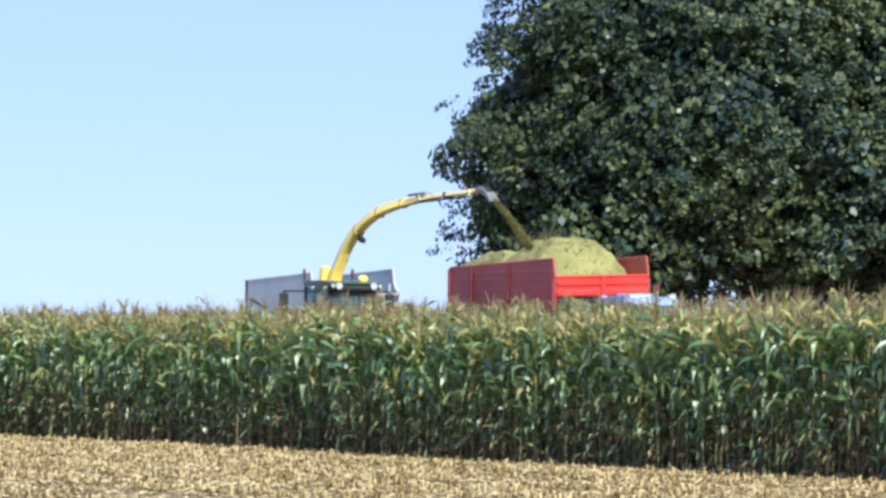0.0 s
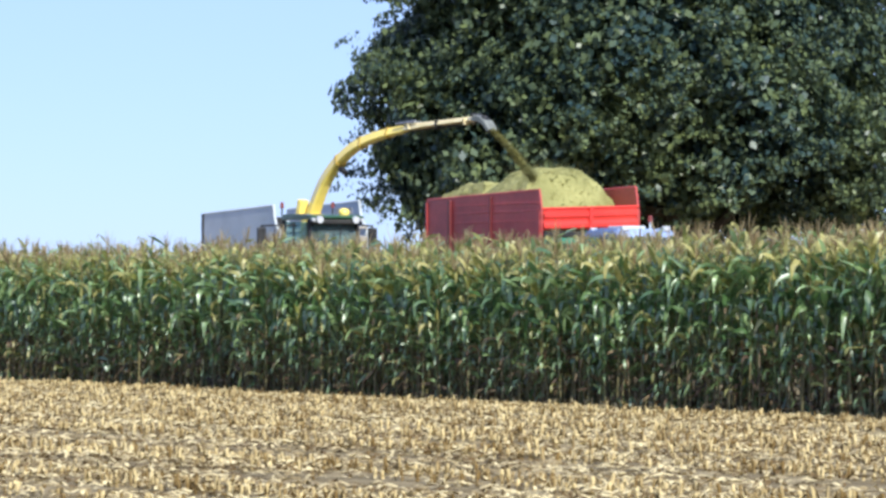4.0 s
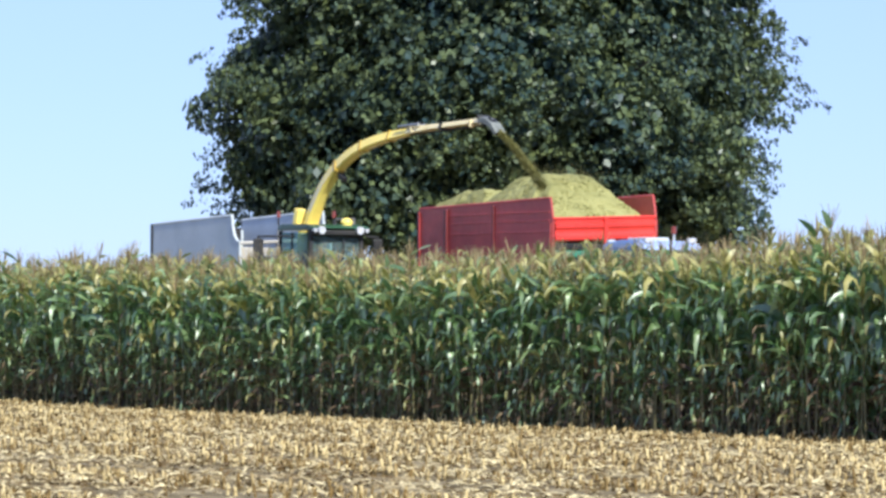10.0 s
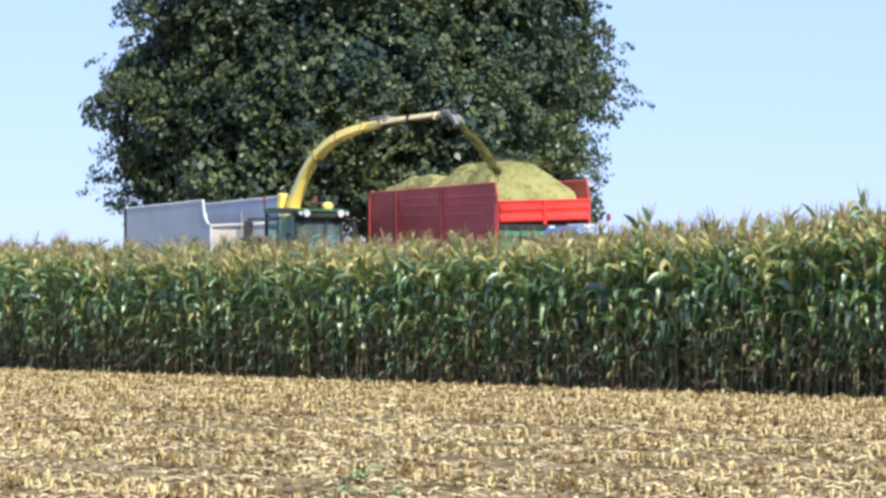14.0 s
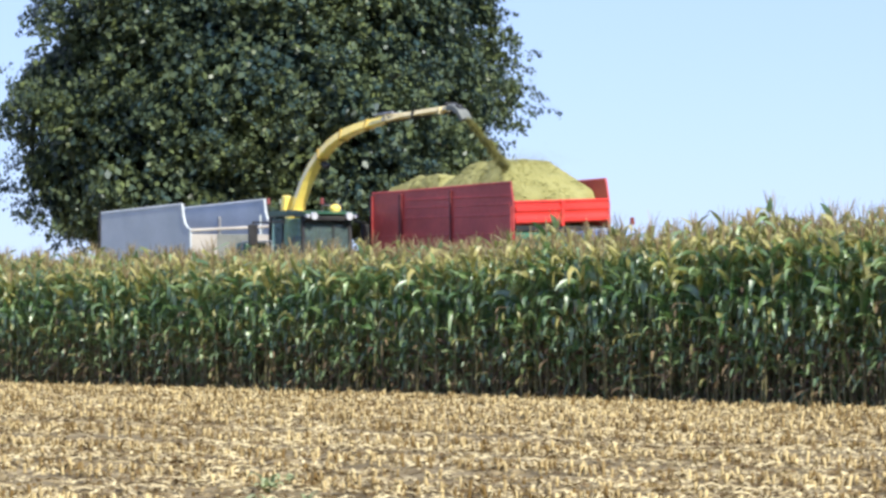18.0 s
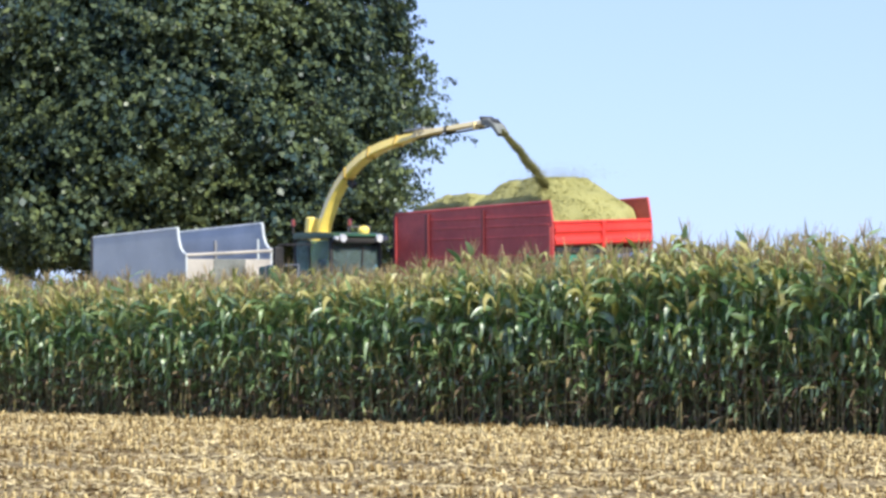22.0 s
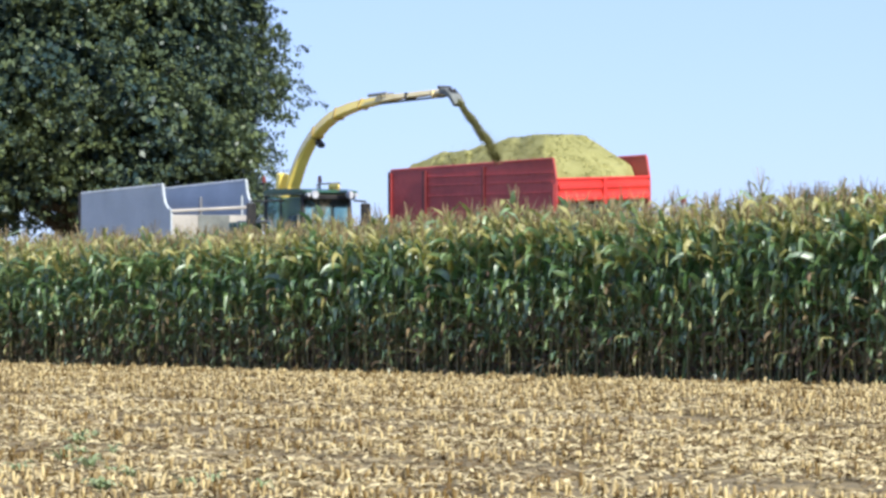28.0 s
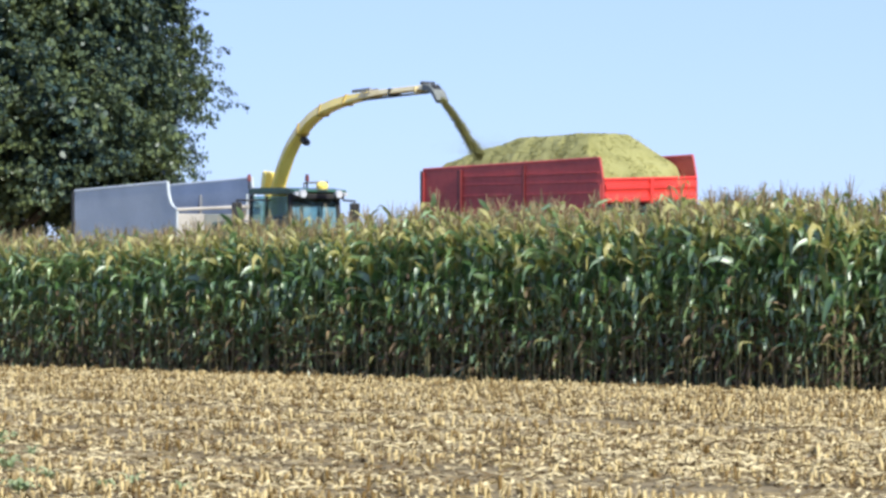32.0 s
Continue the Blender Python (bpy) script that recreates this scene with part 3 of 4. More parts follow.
# ---- the big tree ----
def build_tree():
    root = thing("tree", "large broad deciduous tree with dense dark green foliage", "tree")
    cx, cy = 4.0, 107.0
    WIDE, DEEP = 8.25, 6.4
    root.location = (cx, cy, 0)
    bm = bmesh.new()
    rod(bm, (1.2, 0, -0.1), (1.1, 0.1, 2.2), 0.62, 0.46, 14)
    rod(bm, (1.1, 0.1, 2.1), (0.9, 0.1, 6.5), 0.47, 0.33, 12)
    rod(bm, (0.9, 0.1, 6.4), (0.5, 0.2, 15.0), 0.33, 0.08, 10)
    part("trunk", bm, BARK, root, "thick dark grey trunk")
    r = np.random.default_rng(21)

    def reach(z, az):
        """The crown's radius at a height, by direction."""
        k = np.interp(z, (3.4, 4.3, 5.9, 8.0, 10.0, 13.0, 16.0, 18.5, 19.5), (0.35, 0.86, 1.0, 1.0, 0.93, 0.80, 0.58, 0.28, 0.05))
        wob = 0.06 * math.sin(3 * az + z * 0.7) + 0.06 * math.sin(5 * az - 1.3 * z) + 0.05 * math.sin(1.9 * z) - 0.04
        # the side towards the light has grown out further
        return k * (1 + wob + 0.04 * max(0.0, math.cos(az)) * math.exp(-((z - 7.5) / 2.5) ** 2))

    tips = []
    for i in range(46):
        limb = bmesh.new()
        z0 = r.uniform(2.6, 13.0)
        az = r.uniform(0, math.tau)
        rise = r.uniform(0.05, 0.9)
        z1 = min(z0 + rise * 4.0, 17.5)
        rad = reach(z1, az) * r.uniform(0.72, 0.95)
        sx, sy = 8.2 * rad, 6.4 * rad
        p0 = Vector((1.0, 0.1, z0))
        p3 = Vector((sx * math.cos(az), sy * math.sin(az), z1 - 0.4))
        p1 = p0.lerp(p3, 0.35) + Vector((0, 0, 0.5))
        p2 = p0.lerp(p3, 0.70) + Vector((r.normal(0, 0.4), r.normal(0, 0.4), 0.5))
        rr = 0.20 - 0.008 * z0
        for a, b, ra, rb in ((p0, p1, rr, rr * 0.7), (p1, p2, rr * 0.7, rr * 0.42), (p2, p3, rr * 0.42, 0.03)):
            rod(limb, a, b, ra, rb, 6)
        part("limb", limb, BARK, root)
        tips.extend((p2, p3))

    # foliage: big lobes over the crown's surface, small tufts between them, and a looser inside
    pts = []

    def tuft(x, y, z, rad, count, hollow):
        d = r.normal(0, 1, (count, 3))
        d /= np.linalg.norm(d, axis=1)[:, None]
        ragged = 1 + 0.22 * np.sin(5.1 * d[:, :1] + 3 * x) * np.sin(4.3 * d[:, 2:] + 2 * z)
        d *= (hollow + (1 - hollow) * r.uniform(0, 1, (count, 1)) ** 0.7) * ragged * rad * (1.1, 1.0, 0.8)
        pts.append(d + (x, y, z))

    def spray(x, y, z, az, length, count):
        """A leafy shoot that grows outwards, its end hanging a little."""
        d = np.array((math.cos(az), math.sin(az), 0.0)) + r.normal(0, 0.45, 3) * (1, 1, 0.8)
        d /= np.linalg.norm(d)
        u = r.uniform(0, 1, (count, 1)) ** 0.8
        line = d * u * length + np.array((0, 0, -0.22)) * (u * length) ** 2
        pts.append(np.array((x, y, z)) + line + r.normal(0, 0.11, (count, 3)) * (1.3 - 0.8 * u))

    golden = math.pi * (3 - math.sqrt(5))
    for i in range(105):
        z = 4.3 + 14.2 * ((i + 0.5) / 105) ** 1.25
        az = golden * i + r.normal(0, 0.25)
        rad = reach(z, az)
        lobe = r.uniform(1.0, 1.9) * (0.6 + 0.4 * rad)
        k = rad * r.uniform(0.84, 0.96)
        tuft((WIDE * k - lobe * 0.85) * math.cos(az), (DEEP * k - lobe * 0.8) * math.sin(az), z, lobe, int(560 * lobe ** 2), 0.55)
    for i in range(560):
        z, az = r.uniform(3.8, 18.6), r.uniform(0, math.tau)
        k = reach(z, az) * r.uniform(0.20, 0.80)
        tuft(WIDE * k * math.cos(az), DEEP * k * math.sin(az), z, r.uniform(0.6, 1.1), 130, 0.2)
    inner = sum(len(p) for p in pts)
    # boughs of close shoots, some standing further out than others
    for i in range(330):
        z0, az0 = 3.7 + 14.6 * r.uniform(0, 1) ** 1.2, golden * i + r.normal(0, 0.3)
        k0, big = reach(z0, az0) * r.uniform(0.78, 1.0), r.uniform(0.6, 1.25)
        for j in range(int(13 * big)):
            d = r.normal(0, 0.42 * big, 3)
            long = r.uniform(0.45, 0.95)
            spray((WIDE * k0 - 0.9 * long) * math.cos(az0) + d[0], (DEEP * k0 - 0.9 * long) * math.sin(az0) + d[1], z0 + 0.8 * d[2], az0 + r.normal(0, 0.5), long, 38)
    for i in range(90):
        spray(r.uniform(-7.0, 3.4), r.uniform(-3.5, 3.5), r.uniform(3.0, 4.1), r.uniform(0, math.tau), r.uniform(0.5, 0.9), 40)
    for t in tips:
        tuft(*t, r.uniform(0.5, 0.8), 60, 0.2)
    for i in range(260):
        z, az = r.uniform(3.8, 14.0), r.uniform(0, math.tau)
        k = reach(z, az) * r.uniform(0.90, 1.0)
        spray((WIDE * k - 0.4) * math.cos(az), (DEEP * k - 0.4) * math.sin(az), z, az, r.uniform(0.7, 1.15), 44)
    # longer shoots that stand out of the outline
    for x, z in ((-8.7, 5.1), (-8.3, 4.5), (-8.6, 6.4), (-8.5, 5.8), (-8.1, 8.1), (-8.3, 7.5), (-8.0, 4.8), (8.6, 8.0), (8.2, 7.2), (7.9, 8.9), (7.0, 9.9), (7.9, 6.2), (6.8, 4.9), (6.6, 4.5), (6.0, 4.3), (-7.5, 4.4), (-6.3, 4.1), (-7.5, 9.4), (5.0, 4.0)):
        for j in range(4):
            spray(x * 0.82, r.normal(0, 0.9), z + r.normal(0, 0.25), 0.0 if x > 0 else math.pi, r.uniform(0.8, 1.5), 46)
    pts = np.concatenate(pts)
    n = len(pts)
    # a leaf: one bent quad
    t = np.array(((-0.5, 0, 0.05), (0.0, -0.36, 0.0), (0.5, 0.0, 0.08), (0.0, 0.36, 0.0)))
    tf = np.array(((0, 1, 2, 3),))
    size = r.uniform(0.11, 0.20, n)
    size[:inner] *= 1.7
    # leaves face outwards and up, to the light
    out = pts - (0.8, 0.0, 8.5)
    out /= np.linalg.norm(out, axis=1)[:, None]
    face = out * (1.0, 0.2, 0.4) + (0, 0, 0.28) + r.normal(0, 0.5, (n, 3))
    face /= np.linalg.norm(face, axis=1)[:, None]
    side = np.cross(face, r.normal(0, 1, (n, 3)))
    side /= np.linalg.norm(side, axis=1)[:, None]
    rot = np.stack([side, np.cross(face, side), face], -1)
    v = np.einsum("nij,kj->nki", rot, t) * size[:, None, None] + pts[:, None, :]
    f = tf[None] + (np.arange(n) * len(t))[:, None, None]
    ob = new("crown", mesh_from("crown", v.reshape(-1, 3), f.reshape(-1, 4), [TREE_LEAF]))
    ob.parent = root
    tagged(ob, "dense crown of dark green leaves with small gaps")


build_tree()


def build_far_tree(x, y, high, wide):
    """A lone round tree far over the fields."""
    root = thing("far_tree", "small round olive-brown tree far beyond the maize", "tree")
    root.location = (x, y, 0)
    part("trunk", rod(bmesh.new(), (0, 0, -0.1), (0, 0, high * 0.7), 0.3, 0.1, 8), BARK, root)
    r = np.random.default_rng(33)
    lots = []
    for i in range(70):
        d = r.normal(0, 1, 3)
        d /= np.linalg.norm(d)
        c = d * r.uniform(0.4, 0.85) * (wide, wide, high * 0.33) + (0, 0, high * 0.64)
        lots.append(c + r.normal(0, 1, (70, 3)) * wide * 0.13)
    p = np.concatenate(lots)
    n = len(p)
    t = np.array(((-0.5, 0, 0.1), (0.0, -0.4, 0.0), (0.5, 0.0, 0.1), (0.0, 0.4, 0.0)))
    v, f, w = strewn((t, np.array(((0, 1, 2, 3),)), np.zeros(1, int)), p, r.uniform(0, math.tau, n), np.tile(r.uniform(0.25, 0.5, (n, 1)), 3), r.normal(0, 0.7, (n, 2)))
    ob = new("crown", mesh_from("crown", v, f, [FAR_LEAF], w))
    ob.parent = root


build_far_tree(69.4, 270.8, 9.0, 2.6)


# ---- red silage trailer ----
def ribbed_panel(bm, x, y0, y1, z0, z1, s0=0.0, s1=0.0):
    """A steel board across the trailer, with pressed ribs; s: how much its ends rise."""
    n = 13
    prof = []
    for i in range(n + 1):
        k = i / n
        prof.append((0.035 * (0.5 + 0.5 * math.tanh(5 * math.sin(2 * math.tau * k - 0.6))), z0 + (z1 - z0) * k))
    cols = []
    for y, s in ((y0, s0), (y1, s1)):
        cols.append([bm.verts.new((x + d, y, z + s)) for d, z in prof] + [bm.verts.new((x - 0.03, y, z1 + s)), bm.verts.new((x - 0.03, y, z0 + s))])
    m = len(cols[0])
    for i in range(m):
        j = (i + 1) % m
        bm.faces.new((cols[0][i], cols[1][i], cols[1][j], cols[0][j]))
    bm.faces.new(cols[0])
    bm.faces.new(cols[1][::-1])
    bmesh.ops.recalc_face_normals(bm, faces=bm.faces)
    return bm


def build_red_trailer():
    root = thing("silage_trailer", "red high-sided silage trailer heaped with chopped maize", "trailer", "silage trailers")
    L, W = 2.9, 1.25
    part("floor", box(bmesh.new(), (0, 0, 1.32), (5.7, 2.36, 0.10)), STEEL, root)
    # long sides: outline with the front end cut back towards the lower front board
    for name, y, lift, mat in (("side_wall", -W, 0.0, RED_WORN_SHADED), ("side_wall", W, 0.10, RED_WORN_SHADED)):
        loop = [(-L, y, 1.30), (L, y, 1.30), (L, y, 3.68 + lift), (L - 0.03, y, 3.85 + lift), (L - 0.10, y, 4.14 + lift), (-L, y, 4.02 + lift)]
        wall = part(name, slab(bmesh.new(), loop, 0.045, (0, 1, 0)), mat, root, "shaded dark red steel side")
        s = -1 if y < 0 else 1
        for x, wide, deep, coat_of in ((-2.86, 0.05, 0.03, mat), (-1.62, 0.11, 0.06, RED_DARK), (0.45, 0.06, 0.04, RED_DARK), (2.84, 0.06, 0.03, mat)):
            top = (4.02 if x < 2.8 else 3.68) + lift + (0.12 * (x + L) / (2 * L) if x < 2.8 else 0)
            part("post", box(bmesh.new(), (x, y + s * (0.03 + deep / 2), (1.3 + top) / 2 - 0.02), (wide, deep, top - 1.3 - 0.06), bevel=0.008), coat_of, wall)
        for z in (1.9, 2.55, 3.05, 3.45, 3.68, 3.86):
            # ribs between the posts, none on the plain rear panel
            for x0, x1 in ((-1.54, 0.41), (0.49, 2.78)) if z > 3.1 else ((-2.8, 2.78),):
                part("rib", box(bmesh.new(), ((x0 + x1) / 2, y + s * 0.031, z + lift), (x1 - x0, 0.02, 0.035), bevel=0.006), mat, wall)
        bm = bmesh.new()
        rod(bm, (-L, y, 4.03 + lift), (L - 0.12, y, 4.145 + lift), 0.032, n=8)
        part("top_rail", bm, mat, wall)
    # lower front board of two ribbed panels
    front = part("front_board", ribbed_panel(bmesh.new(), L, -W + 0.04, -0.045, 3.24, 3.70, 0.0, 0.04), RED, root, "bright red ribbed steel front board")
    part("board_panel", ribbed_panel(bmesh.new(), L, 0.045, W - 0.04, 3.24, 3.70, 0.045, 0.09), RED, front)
    part("board_post", box(bmesh.new(), (L + 0.01, 0, 3.49), (0.09, 0.085, 0.56), bevel=0.012), RED, front)
    bm = bmesh.new()
    rod(bm, (L, -W, 3.715), (L, W, 3.80), 0.03, n=8)
    part("board_rail", bm, RED, front)
    part("front_frame", box(bmesh.new(), (L - 0.02, 0, 2.21), (0.06, 2.4, 1.70), bevel=0.01), FRAME_GREEN, root, "green painted steel front frame")
    part("frame_beam", box(bmesh.new(), (L + 0.07, -0.35, 2.98), (0.12, 1.6, 0.12), bevel=0.02), FRAME_GREEN, root, "green cross beam")
    part("board_sill", box(bmesh.new(), (L - 0.01, 0, 3.15), (0.05, 2.4, 0.12), bevel=0.01), DARK, root)
    for y, h in ((-W - 0.03, 4.0), (W + 0.03, 4.1)):
        part("corner_post", box(bmesh.new(), (-L - 0.03, y, 1.3 + (h - 1.3) / 2), (0.06, 0.05, h - 1.3), bevel=0.01), DARK, root)
    part("tailgate", box(bmesh.new(), (-L + 0.03, 0, 2.5), (0.05, 2.4, 2.4), bevel=0.01), RED_WORN_SHADED, root, "dark red tailgate")
    for y in (-0.5, 0.5):
        part("chassis_beam", box(bmesh.new(), (0.3, y, 1.14), (6.2, 0.14, 0.24), bevel=0.02), DARK, root)
    bm = bmesh.new()
    rod(bm, (2.9, -0.5, 1.1), (4.3, 0, 0.62), 0.07)
    rod(bm, (2.9, 0.5, 1.1), (4.3, 0, 0.62), 0.07)
    part("drawbar", bm, DARK, root)
    for x in (-1.5, -0.1):
        rod_b = rod(bmesh.new(), (x, -1.0, 0.6), (x, 1.0, 0.6), 0.07)
        part("axle", rod_b, DARK, root)
        for y in (-0.98, 0.98):
            wheel(root, x, y, 0.6, 0.48, WHITE, 14)
    return root


def mound_height(x, y, humps, seed):
    """The highest of the humps at a place; humps of (x, y, height, reach x, reach y)."""
    z = 0.0
    warp = 0.07 * noise.noise(Vector((x * 1.1, y * 1.1, seed))) + 0.05 * noise.noise(Vector((x * 2.7, y * 2.7, seed + 3)))
    for hx, hy, h, rx, ry in humps:
        t = min(1.0, 1.45 * max(0.0, 1 - math.hypot((x - hx) / (rx * (1.35 if x < hx else 1.0)), (y - hy) / ry) + warp))
        z = max(z, h * t * (1.5 - 0.5 * t * t) - 0.06 * (1 - t))
    # it slopes down to the walls of the box on all sides
    across = 0.66 + 0.95 * (1 - (abs(y) / 1.22) ** 1.5) + 2 * warp * (1 - abs(y) / 1.22)
    return max(0.0, min(z, across, 0.34 + (2.82 - x) * 0.85))


def heap(name, label, humps, seed, half=(2.82, 1.2), base=3.3):
    """A mound of chopped crop over the trailer's box."""
    bm = bmesh.new()
    bmesh.ops.create_grid(bm, x_segments=120, y_segments=56, size=1.0)
    for v in bm.verts:
        x, y = v.co.x * half[0], v.co.y * half[1]
        z = mound_height(x, y, humps, seed)
        rough = 0.06 * noise.noise(Vector((x * 2.2, y * 2.2, seed))) + 0.03 * noise.noise(Vector((x * 7, y * 7, seed))) + 0.012 * noise.noise(Vector((x * 19, y * 19, seed)))
        v.co = (x, y, base + z + (rough if z > 0.02 else 0))
    me_ob = thing(name, label, "silage", "chopped maize on the trailer")
    part("mound", bm, SILAGE, me_ob)
    # loose flakes on the surface
    r = np.random.default_rng(seed)
    t = np.array(((-0.5, -0.4, 0), (-0.5, 0.4, 0.1), (0.5, 0.3, 0), (0.5, -0.35, 0.15)))
    n = 5000
    p = np.stack([r.uniform(-half[0], half[0], n), r.uniform(-half[1], half[1], n), np.zeros(n)], -1)
    for i in range(n):
        x, y = p[i, 0], p[i, 1]
        p[i, 2] = base + mound_height(x, y, humps, seed) + 0.010
    p = p[p[:, 2] > base + 0.06]
    n = len(p)
    s = r.uniform(0.025, 0.075, n)
    v, f, w = strewn((t, np.array(((0, 3, 2, 1),)), np.zeros(1, int)), p, r.uniform(0, math.tau, n), np.stack([s, s * 0.6, s * 0.6], -1), r.normal(0, 0.25, (n, 2)))
    ob = new("loose_silage", mesh_from("loose_silage", v, f, [FLAKES], w))
    ob.parent = me_ob
    tagged(ob, kind="stuff")
    return me_ob


# ---- white trailer that follows ----
def build_white_trailer():
    root = thing("tipping_trailer", "white high-sided tipping trailer with a cut-down front", "trailer", "silage trailers")
    L, W = 2.05, 1.2
    part("floor", box(bmesh.new(), (0, 0, 1.25), (4.0, 2.3, 0.10)), STEEL, root)
    for y, lift in ((-W, 0.0), (W, 0.14)):
        loop = [(-L, y, 1.2), (L + 0.42, y, 1.2), (L + 0.42, y, 3.34 + lift), (L + 0.28, y, 3.38 + lift), (L + 0.14, y, 3.50 + lift), (L + 0.05, y, 3.70 + lift), (L, y, 3.98 + lift), (-L, y, 3.84 + lift)]
        wall = part("side_wall", slab(bmesh.new(), loop, 0.05, (0, 1, 0)), WHITE, root, "smooth white steel side")
        s = -1 if y < 0 else 1
        bm = bmesh.new()
        edge = [(-L, y, 3.85 + lift), (L, y, 3.99 + lift), (L + 0.05, y, 3.71 + lift), (L + 0.14, y, 3.51 + lift), (L + 0.28, y, 3.39 + lift), (L + 0.42, y, 3.35 + lift)]
        for a, b in zip(edge, edge[1:]):
            rod(bm, a, b, 0.038, n=8)
        part("top_rail", bm, WHITE, wall)
        for x in ((-2.0, -0.1, 1.9) if s > 0 else ()):
            part("post", box(bmesh.new(), (x, y - 0.05, 2.5), (0.08, 0.05, 2.5), bevel=0.008), STEEL if x == -0.1 and s > 0 else WHITE, wall)
        for z in (1.8, 2.6):
            part("rib", box(bmesh.new(), (0, y + s * 0.04, z), (3.9, 0.04, 0.07), bevel=0.01), WHITE, wall)
    part("front_board", box(bmesh.new(), (L + 0.40, 0, 2.25), (0.05, 2.36, 2.0), bevel=0.01), DIRTY_WHITE, root, "low dirty white front board")
    bm = bmesh.new()
    rod(bm, (L + 0.41, -W, 3.34), (L + 0.41, W, 3.46), 0.04, n=8)
    part("front_rail", bm, DIRTY_WHITE, root)
    part("front_brace", box(bmesh.new(), (L + 0.42, 0.0, 2.8), (0.05, 0.9, 0.9), bevel=0.02), DULL, root)
    part("tailgate", box(bmesh.new(), (-L - 0.03, 0, 2.5), (0.05, 2.44, 2.6), bevel=0.01), DARK, root, "dark rear frame")
    for y, h in ((-W - 0.03, 3.86), (W + 0.03, 4.0)):
        part("corner_post", box(bmesh.new(), (-L - 0.05, y, 1.2 + (h - 1.2) / 2), (0.08, 0.06, h - 1.2), bevel=0.01), DARK, root)
    for y in (-0.45, 0.45):
        part("chassis_beam", box(bmesh.new(), (0.2, y, 1.08), (4.6, 0.14, 0.22), bevel=0.02), DARK, root)
    bm = bmesh.new()
    rod(bm, (2.3, -0.45, 1.05), (3.9, 0, 0.62), 0.06)
    rod(bm, (2.3, 0.45, 1.05), (3.9, 0, 0.62), 0.06)
    part("drawbar", bm, DARK, root)
    for x in (-0.95, 0.35):
        part("axle", rod(bmesh.new(), (x, -0.95, 0.55), (x, 0.95, 0.55), 0.06), DARK, root)
        for y in (-0.93, 0.93):
            wheel(root, x, y, 0.55, 0.42, STEEL, 14)
    return root


# ---- tractor in front of the red trailer ----
def build_tractor():
    root = thing("tractor", "blue tractor with a pale blue cab roof", "tractor")
    bm = bmesh.new()
    prof = [(-0.78, 2.98), (-0.81, 3.05), (-0.70, 3.14), (0.0, 3.20), (0.62, 3.17), (0.80, 3.08), (0.82, 2.98)]
    loop = [(x, 0, z) for x, z in prof]
    slab(bm, loop, 1.45, (0, 1, 0))
    bmesh.ops.bevel(bm, geom=[e for e in bm.edges if abs(e.verts[0].co.y - e.verts[1].co.y) < 0.01], offset=0.05, segments=2, affect="EDGES")
    roof = part("roof", bm, ROOF_BLUE, root, "glossy pale blue cab roof")
    part("roof_hatch", box(bmesh.new(), (0.05, -0.1, 3.21), (0.62, 0.62, 0.07), bevel=0.025), WHITE, roof, "white roof hatch")
    for y in (-0.52, 0.52):
        part("work_light", box(bmesh.new(), (0.72, y, 3.18), (0.10, 0.18, 0.11), bevel=0.02), LAMP_GLASS, roof, "white work light")
        part("work_light", box(bmesh.new(), (-0.72, y, 3.16), (0.10, 0.16, 0.10), bevel=0.02), LAMP_GLASS, roof)
    pole = part("beacon", rod(bmesh.new(), (0.2, 0.42, 3.15), (0.2, 0.42, 3.34), 0.025, n=8), WHITE, roof)
    part("beacon_lens", rod(bmesh.new(), (0.2, 0.42, 3.33), (0.2, 0.42, 3.48), 0.055, 0.045, 12), ORANGE, pole, "orange beacon lens")
    cab = part("cab_floor", box(bmesh.new(), (0, 0, 1.35), (1.8, 1.6, 0.5), bevel=0.05), BLUE, root)
    for x, y in ((-0.85, -0.78), (-0.85, 0.78), (0.88, -0.76), (0.88, 0.76), (0.1, -0.79), (0.1, 0.79)):
        part("pillar", rod(bmesh.new(), (x * 1.02, y, 1.5), (x, y * 0.96, 3.0), 0.045, n=8), DARK, cab)
    part("windscreen", box(bmesh.new(), (0.9, 0, 2.3), (0.015, 1.44, 1.36)), CAB_GLASS, cab)
    part("rear_window", box(bmesh.new(), (-0.87, 0, 2.3), (0.015, 1.44, 1.36)), CAB_GLASS, cab)
    for y in (-0.77, 0.77):
        part("side_window", box(bmesh.new(), (0.0, y, 2.3), (1.66, 0.015, 1.36)), CAB_GLASS, cab)
    part("seat", box(bmesh.new(), (-0.25, 0, 1.95), (0.5, 0.5, 0.75), bevel=0.1), SEAT, cab)
    bm = bmesh.new()
    slab(bm, [(0.95, 0, 1.0), (3.0, 0, 1.0), (3.1, 0, 1.3), (3.0, 0, 1.62), (2.0, 0, 1.82), (0.95, 0, 1.95)], 0.86, (0, 1, 0))
    part("bonnet", bm, BLUE, root, "blue bonnet")
    part("exhaust", rod(bmesh.new(), (0.98, -0.62, 1.6), (0.98, -0.62, 2.8), 0.05, n=10), DARK, root)
    part("chassis", box(bmesh.new(), (1.2, 0, 0.85), (3.6, 0.5, 0.4), bevel=0.04), DARK, root)
    for y in (-0.86, 0.86):
        part("fender", box(bmesh.new(), (-0.3, y * 1.02, 1.78), (1.3, 0.5, 0.08), bevel=0.03), BLUE, root)
        wheel(root, -0.3, y * 1.06, 0.86, 0.5, WHITE, 20)
        wheel(root, 2.3, y, 0.62, 0.40, WHITE, 18)
